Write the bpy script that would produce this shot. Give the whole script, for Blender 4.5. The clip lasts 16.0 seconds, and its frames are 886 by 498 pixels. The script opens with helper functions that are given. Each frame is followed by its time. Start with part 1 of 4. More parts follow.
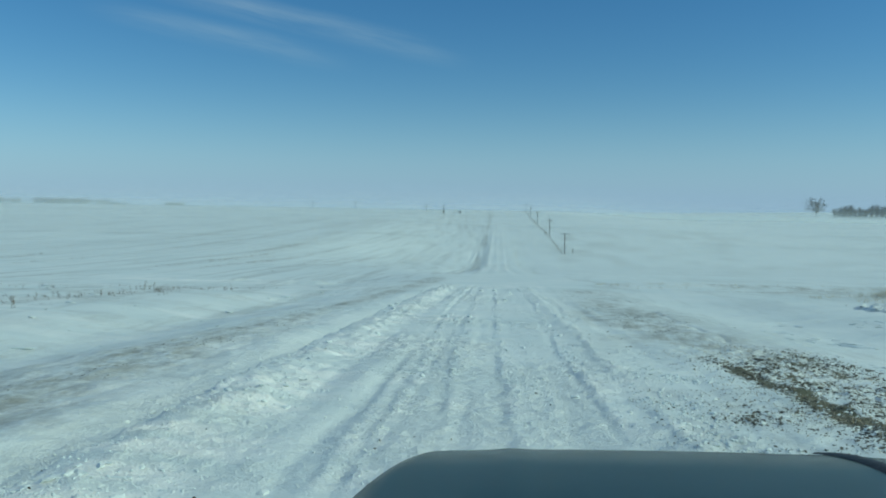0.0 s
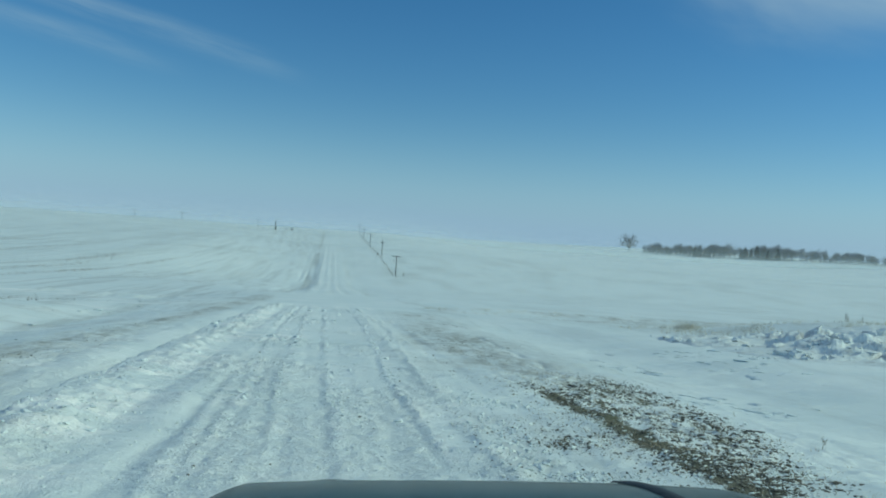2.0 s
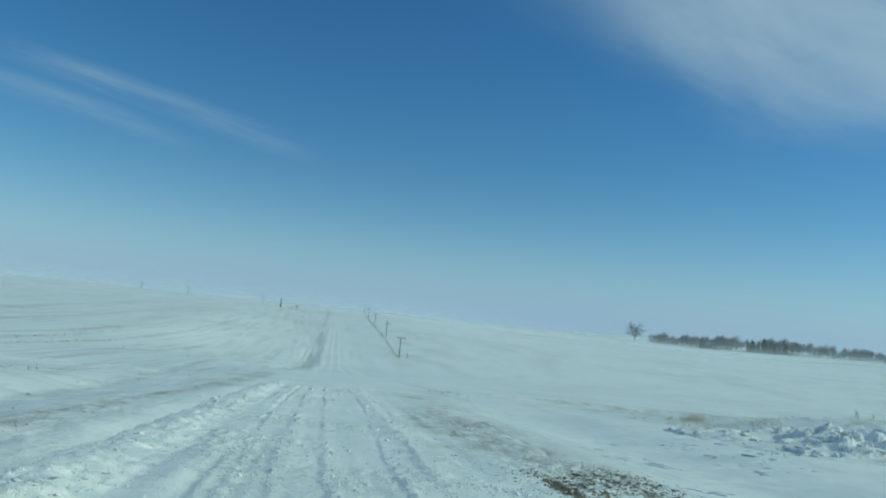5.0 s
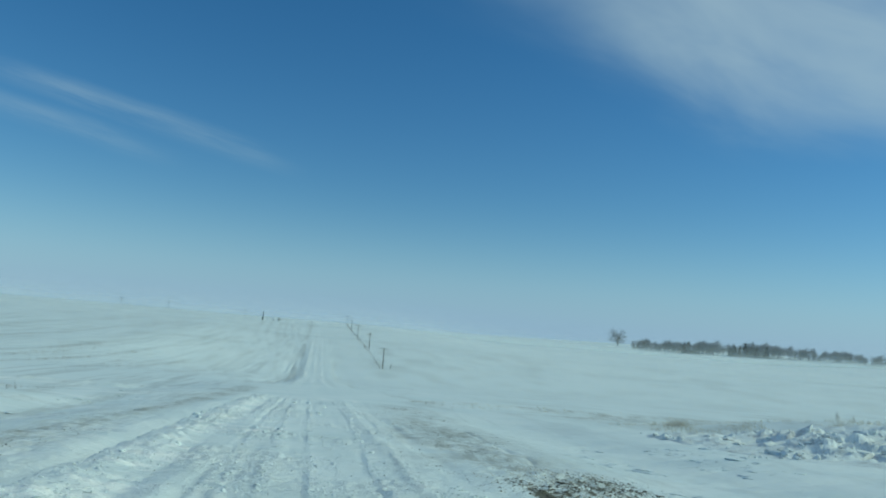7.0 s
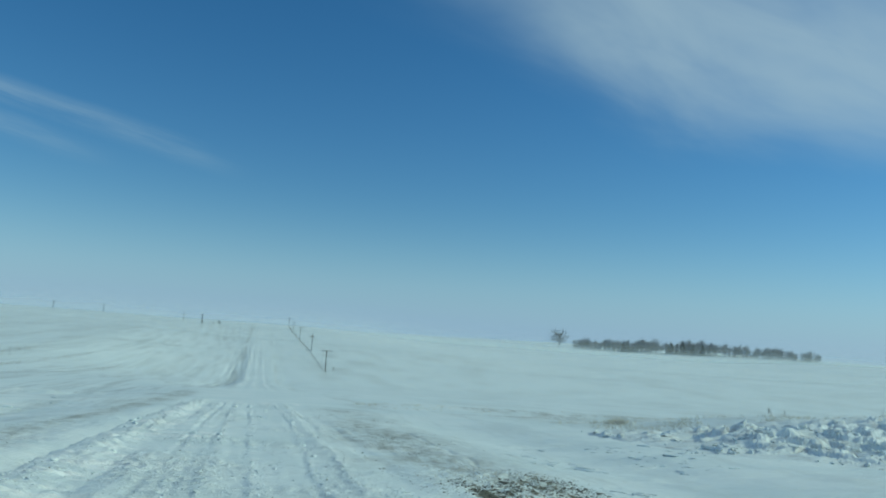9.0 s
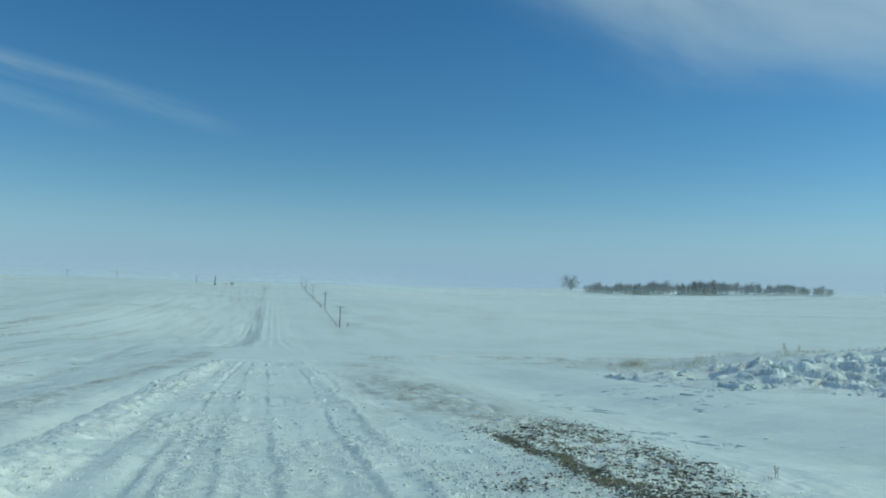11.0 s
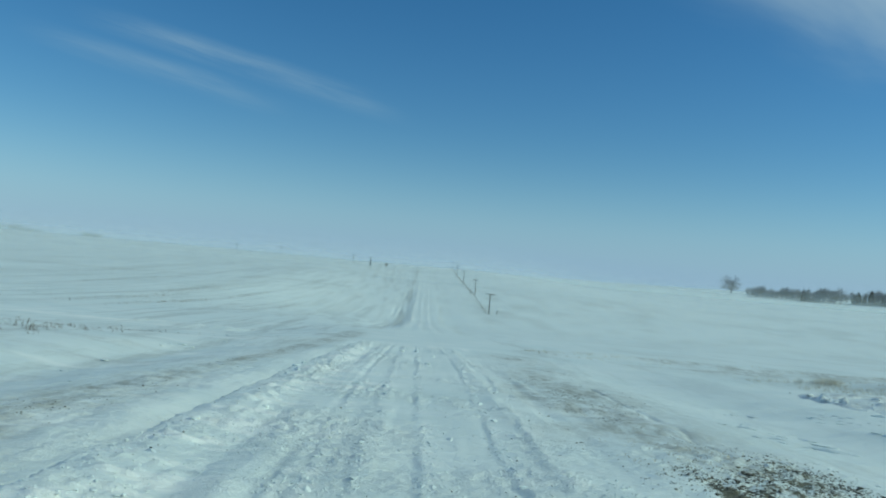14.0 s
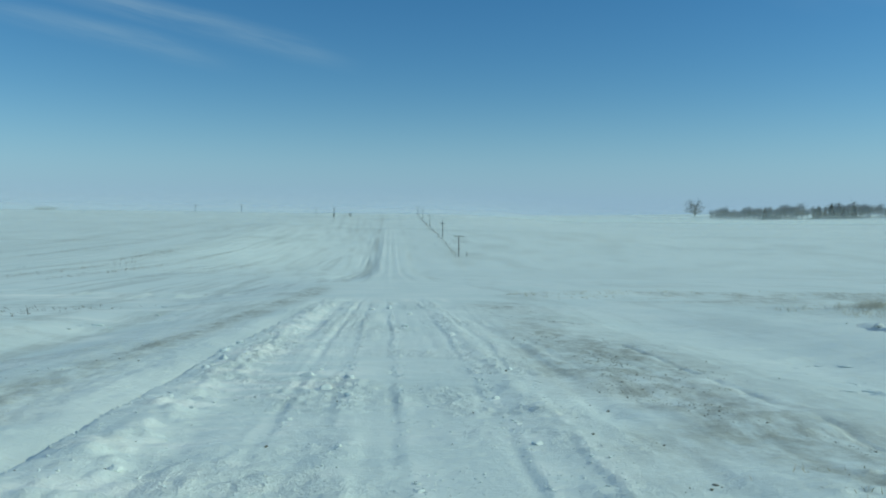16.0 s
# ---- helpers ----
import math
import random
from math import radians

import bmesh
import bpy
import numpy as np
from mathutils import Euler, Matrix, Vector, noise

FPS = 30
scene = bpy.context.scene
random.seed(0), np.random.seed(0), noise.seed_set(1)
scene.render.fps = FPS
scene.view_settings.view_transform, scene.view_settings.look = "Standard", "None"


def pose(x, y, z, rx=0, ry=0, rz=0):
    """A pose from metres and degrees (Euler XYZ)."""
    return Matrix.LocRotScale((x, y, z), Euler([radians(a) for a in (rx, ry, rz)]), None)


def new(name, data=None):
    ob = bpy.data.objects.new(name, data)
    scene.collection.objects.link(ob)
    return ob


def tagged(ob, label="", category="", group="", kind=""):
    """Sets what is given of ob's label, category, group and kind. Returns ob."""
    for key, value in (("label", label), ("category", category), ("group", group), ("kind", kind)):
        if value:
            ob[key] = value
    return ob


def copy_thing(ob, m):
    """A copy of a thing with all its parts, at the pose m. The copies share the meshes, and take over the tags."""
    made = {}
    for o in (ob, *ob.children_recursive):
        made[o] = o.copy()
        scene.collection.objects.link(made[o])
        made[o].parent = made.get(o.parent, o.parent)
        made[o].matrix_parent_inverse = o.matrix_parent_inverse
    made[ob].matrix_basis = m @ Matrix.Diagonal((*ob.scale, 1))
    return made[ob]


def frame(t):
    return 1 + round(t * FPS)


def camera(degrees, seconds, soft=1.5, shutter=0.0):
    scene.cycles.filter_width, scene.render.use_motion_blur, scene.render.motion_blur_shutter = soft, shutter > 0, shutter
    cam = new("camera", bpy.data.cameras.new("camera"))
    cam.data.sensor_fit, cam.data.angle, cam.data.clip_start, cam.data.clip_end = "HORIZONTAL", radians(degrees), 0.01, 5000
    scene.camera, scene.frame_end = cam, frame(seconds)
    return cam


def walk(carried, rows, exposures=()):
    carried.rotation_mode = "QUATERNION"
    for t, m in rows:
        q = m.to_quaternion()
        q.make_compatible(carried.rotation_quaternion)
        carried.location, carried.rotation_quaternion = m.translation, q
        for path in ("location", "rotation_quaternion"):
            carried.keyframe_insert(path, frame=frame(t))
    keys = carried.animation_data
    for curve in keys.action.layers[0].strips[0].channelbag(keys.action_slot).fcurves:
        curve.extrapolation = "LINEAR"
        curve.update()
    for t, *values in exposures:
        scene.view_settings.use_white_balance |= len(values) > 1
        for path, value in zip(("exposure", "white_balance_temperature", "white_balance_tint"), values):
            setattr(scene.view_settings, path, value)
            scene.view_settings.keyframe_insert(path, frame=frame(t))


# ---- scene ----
cam = camera(57.74, 16.0, soft=1.9)
EYE, TILT, LEAN, TURN = 1.7, -2.6, -0.8, 4.0
# seconds, x, y, z from the first eye, yaw, pitch, roll
ROWS = [
    (0.0, -0.000, 0.000, -0.000, 0.00, -0.00, -0.00),
    (0.5, -0.001, 0.008, -0.001, -2.07, -0.37, -1.83),
    (1.0, 0.010, 0.006, 0.001, -1.27, -1.27, -1.46),
    (1.5, 0.005, -0.010, -0.000, -4.80, 0.69, -1.91),
    (2.0, 0.008, -0.020, 0.029, -11.97, 1.75, -2.57),
    (2.5, 0.016, 0.002, 0.011, -11.02, 0.81, -2.65),
    (3.0, 0.010, -0.015, -0.000, -14.02, 4.81, -2.85),
    (3.5, 0.020, 0.001, 0.006, -15.36, 4.67, -2.69),
    (4.0, 0.007, 0.004, 0.003, -14.26, 6.46, -7.59),
    (4.2, 0.008, 0.005, -0.022, -13.22, 7.25, -5.99),
    (6.5, -0.002, -0.019, 0.009, -11.20, 7.98, -3.75),
    (7.0, 0.004, -0.031, -0.005, -12.85, 8.40, -3.35),
    (7.5, 0.000, 0.017, -0.010, -14.90, 6.57, -3.97),
    (8.0, -0.010, 0.014, 0.014, -16.25, 9.03, -2.54),
    (8.5, 0.000, -0.028, 0.010, -16.72, 9.19, -2.90),
    (10.8, 0.029, 0.041, -0.017, -16.96, 4.89, 0.32),
    (11.0, -0.012, 0.085, -0.019, -15.90, 5.22, -0.05),
    (11.5, 0.009, 0.166, -0.007, -11.21, 4.42, -0.51),
    (12.0, 0.061, 0.425, -0.015, -11.86, 2.33, 0.80),
    (12.5, 0.046, 0.911, 0.006, -10.83, 2.17, -0.53),
    (13.0, 0.052, 1.523, 0.034, -5.07, 0.69, -4.54),
    (13.5, 0.114, 2.316, 0.031, -5.79, 1.09, -2.09),
    (14.0, 0.153, 3.314, 0.080, -5.40, 4.07, -3.93),
    (14.5, 0.228, 4.563, 0.101, -6.21, 4.89, -2.96),
    (15.0, 0.372, 6.045, 0.095, -9.74, 3.33, -1.09),
    (15.5, 0.475, 7.787, 0.099, -9.89, 0.90, -0.78),
    (16.0, 0.530, 9.760, 0.079, -7.70, 0.21, 0.63),
]
walk(cam, [(t, pose(0, 0, EYE, TILT, LEAN, TURN) @ pose(x, y, z, 90 + pitch, roll, yaw)) for t, x, y, z, yaw, pitch, roll in ROWS],
     [(0.0, 0.03, 5850, -22), (16.0, 0.03, 5850, -22)])

# ---------------------------------------------------------------- light
SUN_AZ, SUN_EL = radians(97), radians(31)      # azimuth from +y towards +x
sun_way = Vector((math.sin(SUN_AZ) * math.cos(SUN_EL), math.cos(SUN_AZ) * math.cos(SUN_EL), math.sin(SUN_EL)))
sun = new("sun", bpy.data.lights.new("sun", "SUN"))
sun.data.energy, sun.data.angle, sun.data.color = 2.05, radians(4.0), (0.98, 0.92, 0.735)
sun.matrix_basis = sun_way.to_track_quat("Z", "Y").to_matrix().to_4x4()


class Nodes:
    """A small writer of node trees."""

    def __init__(self, tree):
        self.tree = tree
        tree.nodes.clear()

    def add(self, kind, _out=0, **sets):
        n = self.tree.nodes.new("ShaderNode" + kind)
        for key, value in sets.items():
            if key.startswith("i_"):
                self.plug(n.inputs[key[2:].replace("_", " ")], value)
            elif key.startswith("n_"):
                self.plug(n.inputs[int(key[2:])], value)
            else:
                setattr(n, key, value)
        return n

    def plug(self, socket, value):
        if isinstance(value, bpy.types.NodeSocket):
            self.tree.links.new(value, socket)
        elif isinstance(value, bpy.types.Node):
            self.tree.links.new(value.outputs[0], socket)
        else:
            socket.default_value = value

    def math(self, op, a, b=0.0, clamp=False):
        return self.add("Math", operation=op, use_clamp=clamp, n_0=a, n_1=b).outputs[0]

    def ramp(self, value, lo, hi, a=0.0, b=1.0):
        n = self.add("MapRange", interpolation_type="SMOOTHSTEP", n_0=value, n_1=lo, n_2=hi, n_3=a, n_4=b)
        return n.outputs[0]

    def mix(self, fac, a, b):
        n = self.tree.nodes.new("ShaderNodeMix")
        n.data_type = "RGBA"
        self.plug(n.inputs[0], fac)
        self.plug(n.inputs[6], a)
        self.plug(n.inputs[7], b)
        return n.outputs[2]

    def noise(self, vector, scale, detail=3.0, rough=0.55, distortion=0.0):
        n = self.add("TexNoise", i_Scale=scale, i_Detail=detail, i_Roughness=rough, i_Distortion=distortion)
        if vector is not None:
            self.plug(n.inputs["Vector"], vector)
        return n.outputs["Fac"]


def make_sky():
    world = bpy.data.worlds.new("winter_sky")
    scene.world = world
    world.use_nodes = True
    n = Nodes(world.node_tree)
    sky = n.add("TexSky", sky_type="NISHITA", sun_disc=False, sun_elevation=SUN_EL, sun_rotation=SUN_AZ, air_density=1.0, dust_density=0.15, ozone_density=3.0)
    way = n.add("TexCoord").outputs["Generated"]
    xyz = n.add("SeparateXYZ", n_0=way)
    x, y, z = xyz.outputs
    # thin whitish air over the blowing snow, fading upwards
    low = n.ramp(z, -0.02, 0.23, 1.0, 0.0)
    low = n.math("MULTIPLY", n.math("POWER", low, 2.5), 0.88)
    # the view ahead as a plane: u to the right, v upwards
    ahead = n.math("MAXIMUM", y, 0.02)
    u, v = n.math("DIVIDE", x, ahead), n.math("DIVIDE", z, ahead)
    uv = n.add("CombineXYZ", n_0=u, n_1=v, n_2=0.0).outputs[0]
    front = n.ramp(y, 0.05, 0.3)
    # two cirrus streaks that sink to the right, and a broad veil higher up
    turned = n.add("Mapping", vector_type="POINT", i_Vector=uv, i_Rotation=(0, 0, radians(12.5)))
    t = n.add("SeparateXYZ", n_0=turned.outputs[0])
    along, across = t.outputs[0], t.outputs[1]
    wisp = n.noise(n.add("Mapping", i_Vector=turned.outputs[0], i_Scale=(5.0, 42.0, 1.0)).outputs[0], 1.0, 5.0, 0.6, 0.3)
    wide = n.noise(n.add("Mapping", i_Vector=turned.outputs[0], i_Scale=(3.0, 9.0, 1.0)).outputs[0], 1.0, 4.0, 0.55, 0.4)

    def streak(middle, half, start, end, strength):
        bent = n.math("ADD", across, n.math("MULTIPLY", n.math("SUBTRACT", wide, 0.5), 0.018))
        gap = n.math("ABSOLUTE", n.math("SUBTRACT", bent, middle))
        body = n.ramp(gap, half, 0.0)
        ends = n.math("MULTIPLY", n.ramp(along, start - 0.10, start + 0.08), n.ramp(along, end + 0.02, end - 0.14))
        return n.math("MULTIPLY", n.math("MULTIPLY", body, ends), n.math("MULTIPLY", n.ramp(wisp, 0.2, 0.75), strength))

    cloud = n.math("ADD", streak(0.1755, 0.022, -0.43, -0.08, 0.36), streak(0.137, 0.020, -0.50, -0.22, 0.28))
    # edge of the veil: falls from the upper left, then runs level
    edge = n.math("ADD", 0.315, n.math("MULTIPLY", n.ramp(u, 0.60, 0.05), 0.13))
    above = n.math("SUBTRACT", n.math("ADD", v, n.math("MULTIPLY", n.math("SUBTRACT", wide, 0.5), 0.09)), edge)
    veil = n.math("MULTIPLY", n.ramp(above, -0.05, 0.11), n.ramp(above, 0.40, 0.16))
    veil = n.math("MULTIPLY", n.math("MULTIPLY", veil, n.ramp(u, 0.03, 0.48)), n.ramp(wide, 0.15, 0.65, 0.6, 1.0))
    cloud = n.math("MULTIPLY", n.math("ADD", cloud, n.math("MULTIPLY", veil, 0.70)), front, clamp=True)
    # the same thin cloud, added out of view overhead and behind to whiten shadows
    high = n.math("MULTIPLY", n.ramp(z, 0.42, 0.75), n.ramp(n.noise(way, 2.5, 4.0, 0.55, 0.4), 0.3, 0.65, 0.35, 0.6))
    cloud = n.math("MAXIMUM", cloud, high)
    deep = n.add("HueSaturation", i_Saturation=1.22, i_Value=1.0, i_Color=sky.outputs[0])
    tinted = n.add("Mix", data_type="RGBA", blend_type="MULTIPLY", n_0=1.0, n_6=deep.outputs[0], n_7=(0.93, 0.885, 1.035, 1.0))
    colour = n.mix(low, tinted.outputs[2], HAZE)
    colour = n.mix(cloud, colour, CLOUD)
    back = n.add("Background", i_Color=colour, i_Strength=SKY)
    n.add("OutputWorld", i_Surface=back.outputs[0])


SKY = 0.085
HAZE, CLOUD = (3.45, 4.55, 7.45, 1), (5.2, 5.6, 6.9, 1)
make_sky()

# ---------------------------------------------------------------- materials


def material(name):
    m = bpy.data.materials.new(name)
    m.use_nodes = True
    return m, Nodes(m.node_tree)


def finish(n, colour, rough, bump=None, strength=0.3, distance=0.02, metallic=0.0, coat=0.0, shine=0.5):
    b = n.add("BsdfPrincipled", i_Base_Color=colour, i_Roughness=rough, i_Metallic=metallic)
    b.inputs["Specular IOR Level"].default_value = shine
    if coat:
        b.inputs["Coat Weight"].default_value = coat
    if bump is not None:
        n.plug(b.inputs["Normal"], n.add("Bump", i_Strength=strength, i_Distance=distance, i_Height=bump).outputs[0])
    n.add("OutputMaterial", i_Surface=b.outputs[0])
    return b


def place(n):
    return n.add("NewGeometry").outputs["Position"]


def snow_material(name, bare):
    """Wind-packed snow; with bare=True earth and dead grass show where the mesh says that the wind swept it thin."""
    m, n = material(name)
    p = place(n)
    big = n.noise(p, 0.25, 4)
    fine = n.noise(p, 9.0, 5, 0.65)
    grain = n.noise(p, 60.0, 3, 0.7)
    cake = n.noise(p, 17.0, 4, 0.75)
    snow = n.mix(n.ramp(big, 0.3, 0.7), (0.76, 0.80, 0.785, 1), (0.84, 0.86, 0.835, 1))
    snow = n.mix(n.math("MULTIPLY", n.ramp(fine, 0.55, 0.75), 0.25), snow, (0.74, 0.77, 0.76, 1))
    height = n.math("ADD", n.math("MULTIPLY", fine, 0.7), n.math("MULTIPLY", grain, 0.3))
    colour, rough = snow, 0.62
    if bare:
        sand = n.add("Attribute", attribute_name="bare").outputs["Fac"]
        film = n.add("Attribute", attribute_name="film").outputs["Fac"]
        clump = n.noise(n.add("Mapping", i_Vector=p, i_Rotation=(0, 0, 0.5), i_Scale=(1.5, 1.0, 1.0)).outputs[0], 12.0, 7, 0.78, 0.5)
        open_ = n.ramp(n.math("ADD", clump, sand), 0.93, 1.10)
        earth = n.mix(n.ramp(n.noise(p, 24.0, 5, 0.8), 0.38, 0.68), (0.055, 0.052, 0.038, 1), (0.27, 0.25, 0.175, 1))
        earth = n.mix(n.ramp(n.noise(p, 1.3, 2), 0.4, 0.7), earth, (0.13, 0.13, 0.085, 1))
        # a thin dusting through which the ground shows, with painted shade in the far ditches
        dust = n.math("MULTIPLY", film, n.ramp(n.noise(n.add("Mapping", i_Vector=p, i_Scale=(1.0, 0.45, 1.0)).outputs[0], 2.2, 6, 0.75), 0.30, 0.70))
        sweep = n.noise(n.add("Mapping", i_Vector=p, i_Rotation=(0, 0, 0.06), i_Scale=(0.55, 0.006, 1.0)).outputs[0], 1.0, 8, 0.70, 0.1)
        field = n.add("Attribute", attribute_name="field").outputs["Fac"]
        rough_ = n.add("Attribute", attribute_name="rough").outputs["Fac"]
        snow = n.mix(n.math("MULTIPLY", n.math("MULTIPLY", n.ramp(sweep, 0.48, 0.64), 0.6), field), snow, (0.50, 0.51, 0.48, 1))
        snow = n.mix(n.math("MULTIPLY", n.math("MULTIPLY", n.ramp(cake, 0.56, 0.74), 0.27), rough_), snow, (0.60, 0.62, 0.61, 1))
        height = n.math("ADD", height, n.math("MULTIPLY", n.math("MULTIPLY", cake, rough_), 1.6))
        # sunlight on ridge sides and drift crust, painted as whiter snow
        sun_tint = n.add("Attribute", attribute_name="sun_tint").outputs["Fac"]
        snow = n.mix(sun_tint, snow, (0.95, 0.94, 0.90, 1))
        colour = n.mix(dust, snow, (0.385, 0.375, 0.33, 1))
        colour = n.mix(open_, colour, earth)
        rough = n.ramp(open_, 0.0, 1.0, 0.62, 0.95)
    ripple = n.noise(n.add("Mapping", i_Vector=p, i_Rotation=(0, 0, 0.35), i_Scale=(0.5, 1.6, 1.0)).outputs[0], 1.0, 5, 0.6, 0.5)
    height = n.math("ADD", height, n.math("MULTIPLY", ripple, 4.0 if bare else 0.0))
    finish(n, colour, rough, height, 0.7, 0.035)
    return m


def plain(name, a, b, scale, rough, bump=0.3, distance=0.01, metallic=0.0, coat=0.0, stretch=(1, 1, 1), shine=0.5):
    m, n = material(name)
    p = n.add("Mapping", i_Vector=place(n), i_Scale=stretch).outputs[0]
    f = n.noise(p, scale, 4, 0.6)
    w = n.noise(p, scale * 0.13, 3)
    tone = n.math("MULTIPLY", n.math("ADD", f, w), 0.5)
    info = n.add("ObjectInfo").outputs["Random"]
    tone = n.math("ADD", tone, n.math("MULTIPLY", n.math("SUBTRACT", info, 0.5), 0.2))
    finish(n, n.mix(n.ramp(tone, 0.3, 0.7), (*a, 1), (*b, 1)), rough, f, bump, distance, metallic, coat, shine)
    return m


SNOW = snow_material("packed_snow", True)
CHUNK = snow_material("broken_snow", False)


def dirty_snow():
    m, n = material("ploughed_dirty_snow")
    p = place(n)
    dirt = n.math("ADD", n.math("MULTIPLY", n.noise(p, 1.6, 5, 0.65), 0.6), n.math("MULTIPLY", n.noise(p, 11.0, 4, 0.7), 0.4))
    colour = n.mix(n.ramp(dirt, 0.46, 0.68), (0.79, 0.815, 0.80, 1), (0.50, 0.485, 0.45, 1))
    finish(n, colour, 0.7, n.noise(p, 14.0, 5, 0.7), 0.7, 0.03)
    return m


DIRTY = dirty_snow()
EARTH = plain("frozen_earth", (0.075, 0.071, 0.057), (0.23, 0.212, 0.165), 25, 0.95, 0.5)
STRAW = plain("dead_grass", (0.34, 0.27, 0.17), (0.60, 0.51, 0.36), 8, 0.85)
PALE = plain("bleached_grass", (0.62, 0.57, 0.47), (0.82, 0.78, 0.68), 8, 0.85)
STALK = plain("dry_weed", (0.12, 0.09, 0.065), (0.25, 0.19, 0.13), 12, 0.9)
WOOD = plain("weathered_pole_wood", (0.03, 0.026, 0.022), (0.08, 0.068, 0.058), 18, 0.85, 0.5, stretch=(1, 1, 0.1))
STEEL = plain("dull_steel", (0.20, 0.20, 0.20), (0.34, 0.33, 0.32), 20, 0.5, metallic=0.8)
GLASS_INS = plain("glazed_insulator", (0.20, 0.19, 0.18), (0.32, 0.31, 0.30), 20, 0.25)
BARK = plain("bare_tree_bark", (0.12, 0.11, 0.10), (0.22, 0.20, 0.18), 6, 0.95)
TWIG = plain("bare_twigs", (0.25, 0.25, 0.255), (0.38, 0.375, 0.375), 0.6, 0.95)
NEEDLE = plain("conifer_needles", (0.030, 0.037, 0.034), (0.058, 0.068, 0.062), 0.8, 0.9)
PAINT = plain("dusty_grey_blue_car_paint", (0.045, 0.088, 0.086), (0.070, 0.118, 0.114), 5.0, 0.42, 0.0, 0.002, coat=0.6)
TRIM_BLACK = plain("black_plastic_trim", (0.015, 0.015, 0.016), (0.03, 0.03, 0.03), 40, 0.6)
RUBBER = plain("tyre_rubber", (0.015, 0.015, 0.015), (0.03, 0.03, 0.03), 40, 0.9)
LAMP_GLASS = plain("clear_lamp_lens", (0.55, 0.56, 0.57), (0.65, 0.66, 0.67), 20, 0.12)


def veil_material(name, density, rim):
    """Haze as a sheet, for wind-carried snow dust: mostly clear, thickening from its foot, then thinning upwards,
    patchy.
    """
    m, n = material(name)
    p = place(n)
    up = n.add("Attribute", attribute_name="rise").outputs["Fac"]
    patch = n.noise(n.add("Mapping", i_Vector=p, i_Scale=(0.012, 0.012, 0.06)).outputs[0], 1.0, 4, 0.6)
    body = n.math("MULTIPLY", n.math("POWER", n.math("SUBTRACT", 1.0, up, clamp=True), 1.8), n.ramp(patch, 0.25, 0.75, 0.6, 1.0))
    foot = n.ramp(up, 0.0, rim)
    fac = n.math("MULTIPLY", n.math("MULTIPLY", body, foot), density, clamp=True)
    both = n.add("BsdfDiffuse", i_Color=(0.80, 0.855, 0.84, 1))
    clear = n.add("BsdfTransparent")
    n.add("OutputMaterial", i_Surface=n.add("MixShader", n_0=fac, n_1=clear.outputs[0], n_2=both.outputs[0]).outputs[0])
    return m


# distance haze, put into translucent sheets of three strengths
VEIL_NEAR = veil_material("near_snow_haze", 0.14, 0.22)
VEIL_MID = veil_material("mid_snow_haze", 0.24, 0.16)
VEIL_FAR = veil_material("far_snow_haze", 0.62, 0.06)

# ---------------------------------------------------------------- mesh writers


def mesh_object(name, bm, mat, parent=None, smooth=False):
    me = bpy.data.meshes.new(name)
    bm.to_mesh(me)
    bm.free()
    me.materials.append(mat)
    if smooth:
        me.polygons.foreach_set("use_smooth", [True] * len(me.polygons))
    ob = new(name, me)
    ob.parent = parent
    return ob


def part(name, bm, mat, parent, label="", smooth=False):
    ob = mesh_object(name, bm, mat, parent, smooth)
    if label:
        ob["label"] = label
    return ob


def array_mesh(name, verts, faces, mat, smooth=True):
    """A mesh from numpy arrays; faces all have the same number of corners."""
    verts, faces = np.asarray(verts, np.float32), np.asarray(faces, np.int32)
    me = bpy.data.meshes.new(name)
    k = faces.shape[1]
    me.vertices.add(len(verts))
    me.vertices.foreach_set("co", verts.ravel())
    me.loops.add(faces.size)
    me.loops.foreach_set("vertex_index", faces.ravel())
    me.polygons.add(len(faces))
    me.polygons.foreach_set("loop_start", np.arange(0, faces.size, k, dtype=np.int32))
    me.polygons.foreach_set("use_smooth", np.full(len(faces), smooth))
    me.update(calc_edges=True)
    me.materials.append(mat)
    return me


def hash2(i, j, seed):
    h = (i.astype(np.int64) * 374761393 + j.astype(np.int64) * 668265263 + seed * 1442695041) & 0xFFFFFFFF
    h = ((h ^ (h >> 13)) * 1274126177) & 0xFFFFFFFF
    return ((h ^ (h >> 16)) & 0xFFFF) / 65535.0


def value_noise(x, y, seed=0):
    i, j = np.floor(x), np.floor(y)
    fx, fy = x - i, y - j
    fx, fy = fx * fx * (3 - 2 * fx), fy * fy * (3 - 2 * fy)
    a, b = hash2(i, j, seed), hash2(i + 1, j, seed)
    c, d = hash2(i, j + 1, seed), hash2(i + 1, j + 1, seed)
    return (a + (b - a) * fx) * (1 - fy) + (c + (d - c) * fx) * fy - 0.5


def fbm(x, y, octaves=4, seed=0, gain=0.5):
    total, size = 0.0, 1.0
    for k in range(octaves):
        total = total + size * value_noise(x * 2 ** k + 17.3 * k, y * 2 ** k - 9.1 * k, seed + k)
        size *= gain
    return total


def step(v, a, b):
    t = np.clip((v - a) / (b - a), 0, 1)
    return t * t * (3 - 2 * t)


def bell(v, middle, width):
    return np.exp(-((v - middle) / width) ** 2)


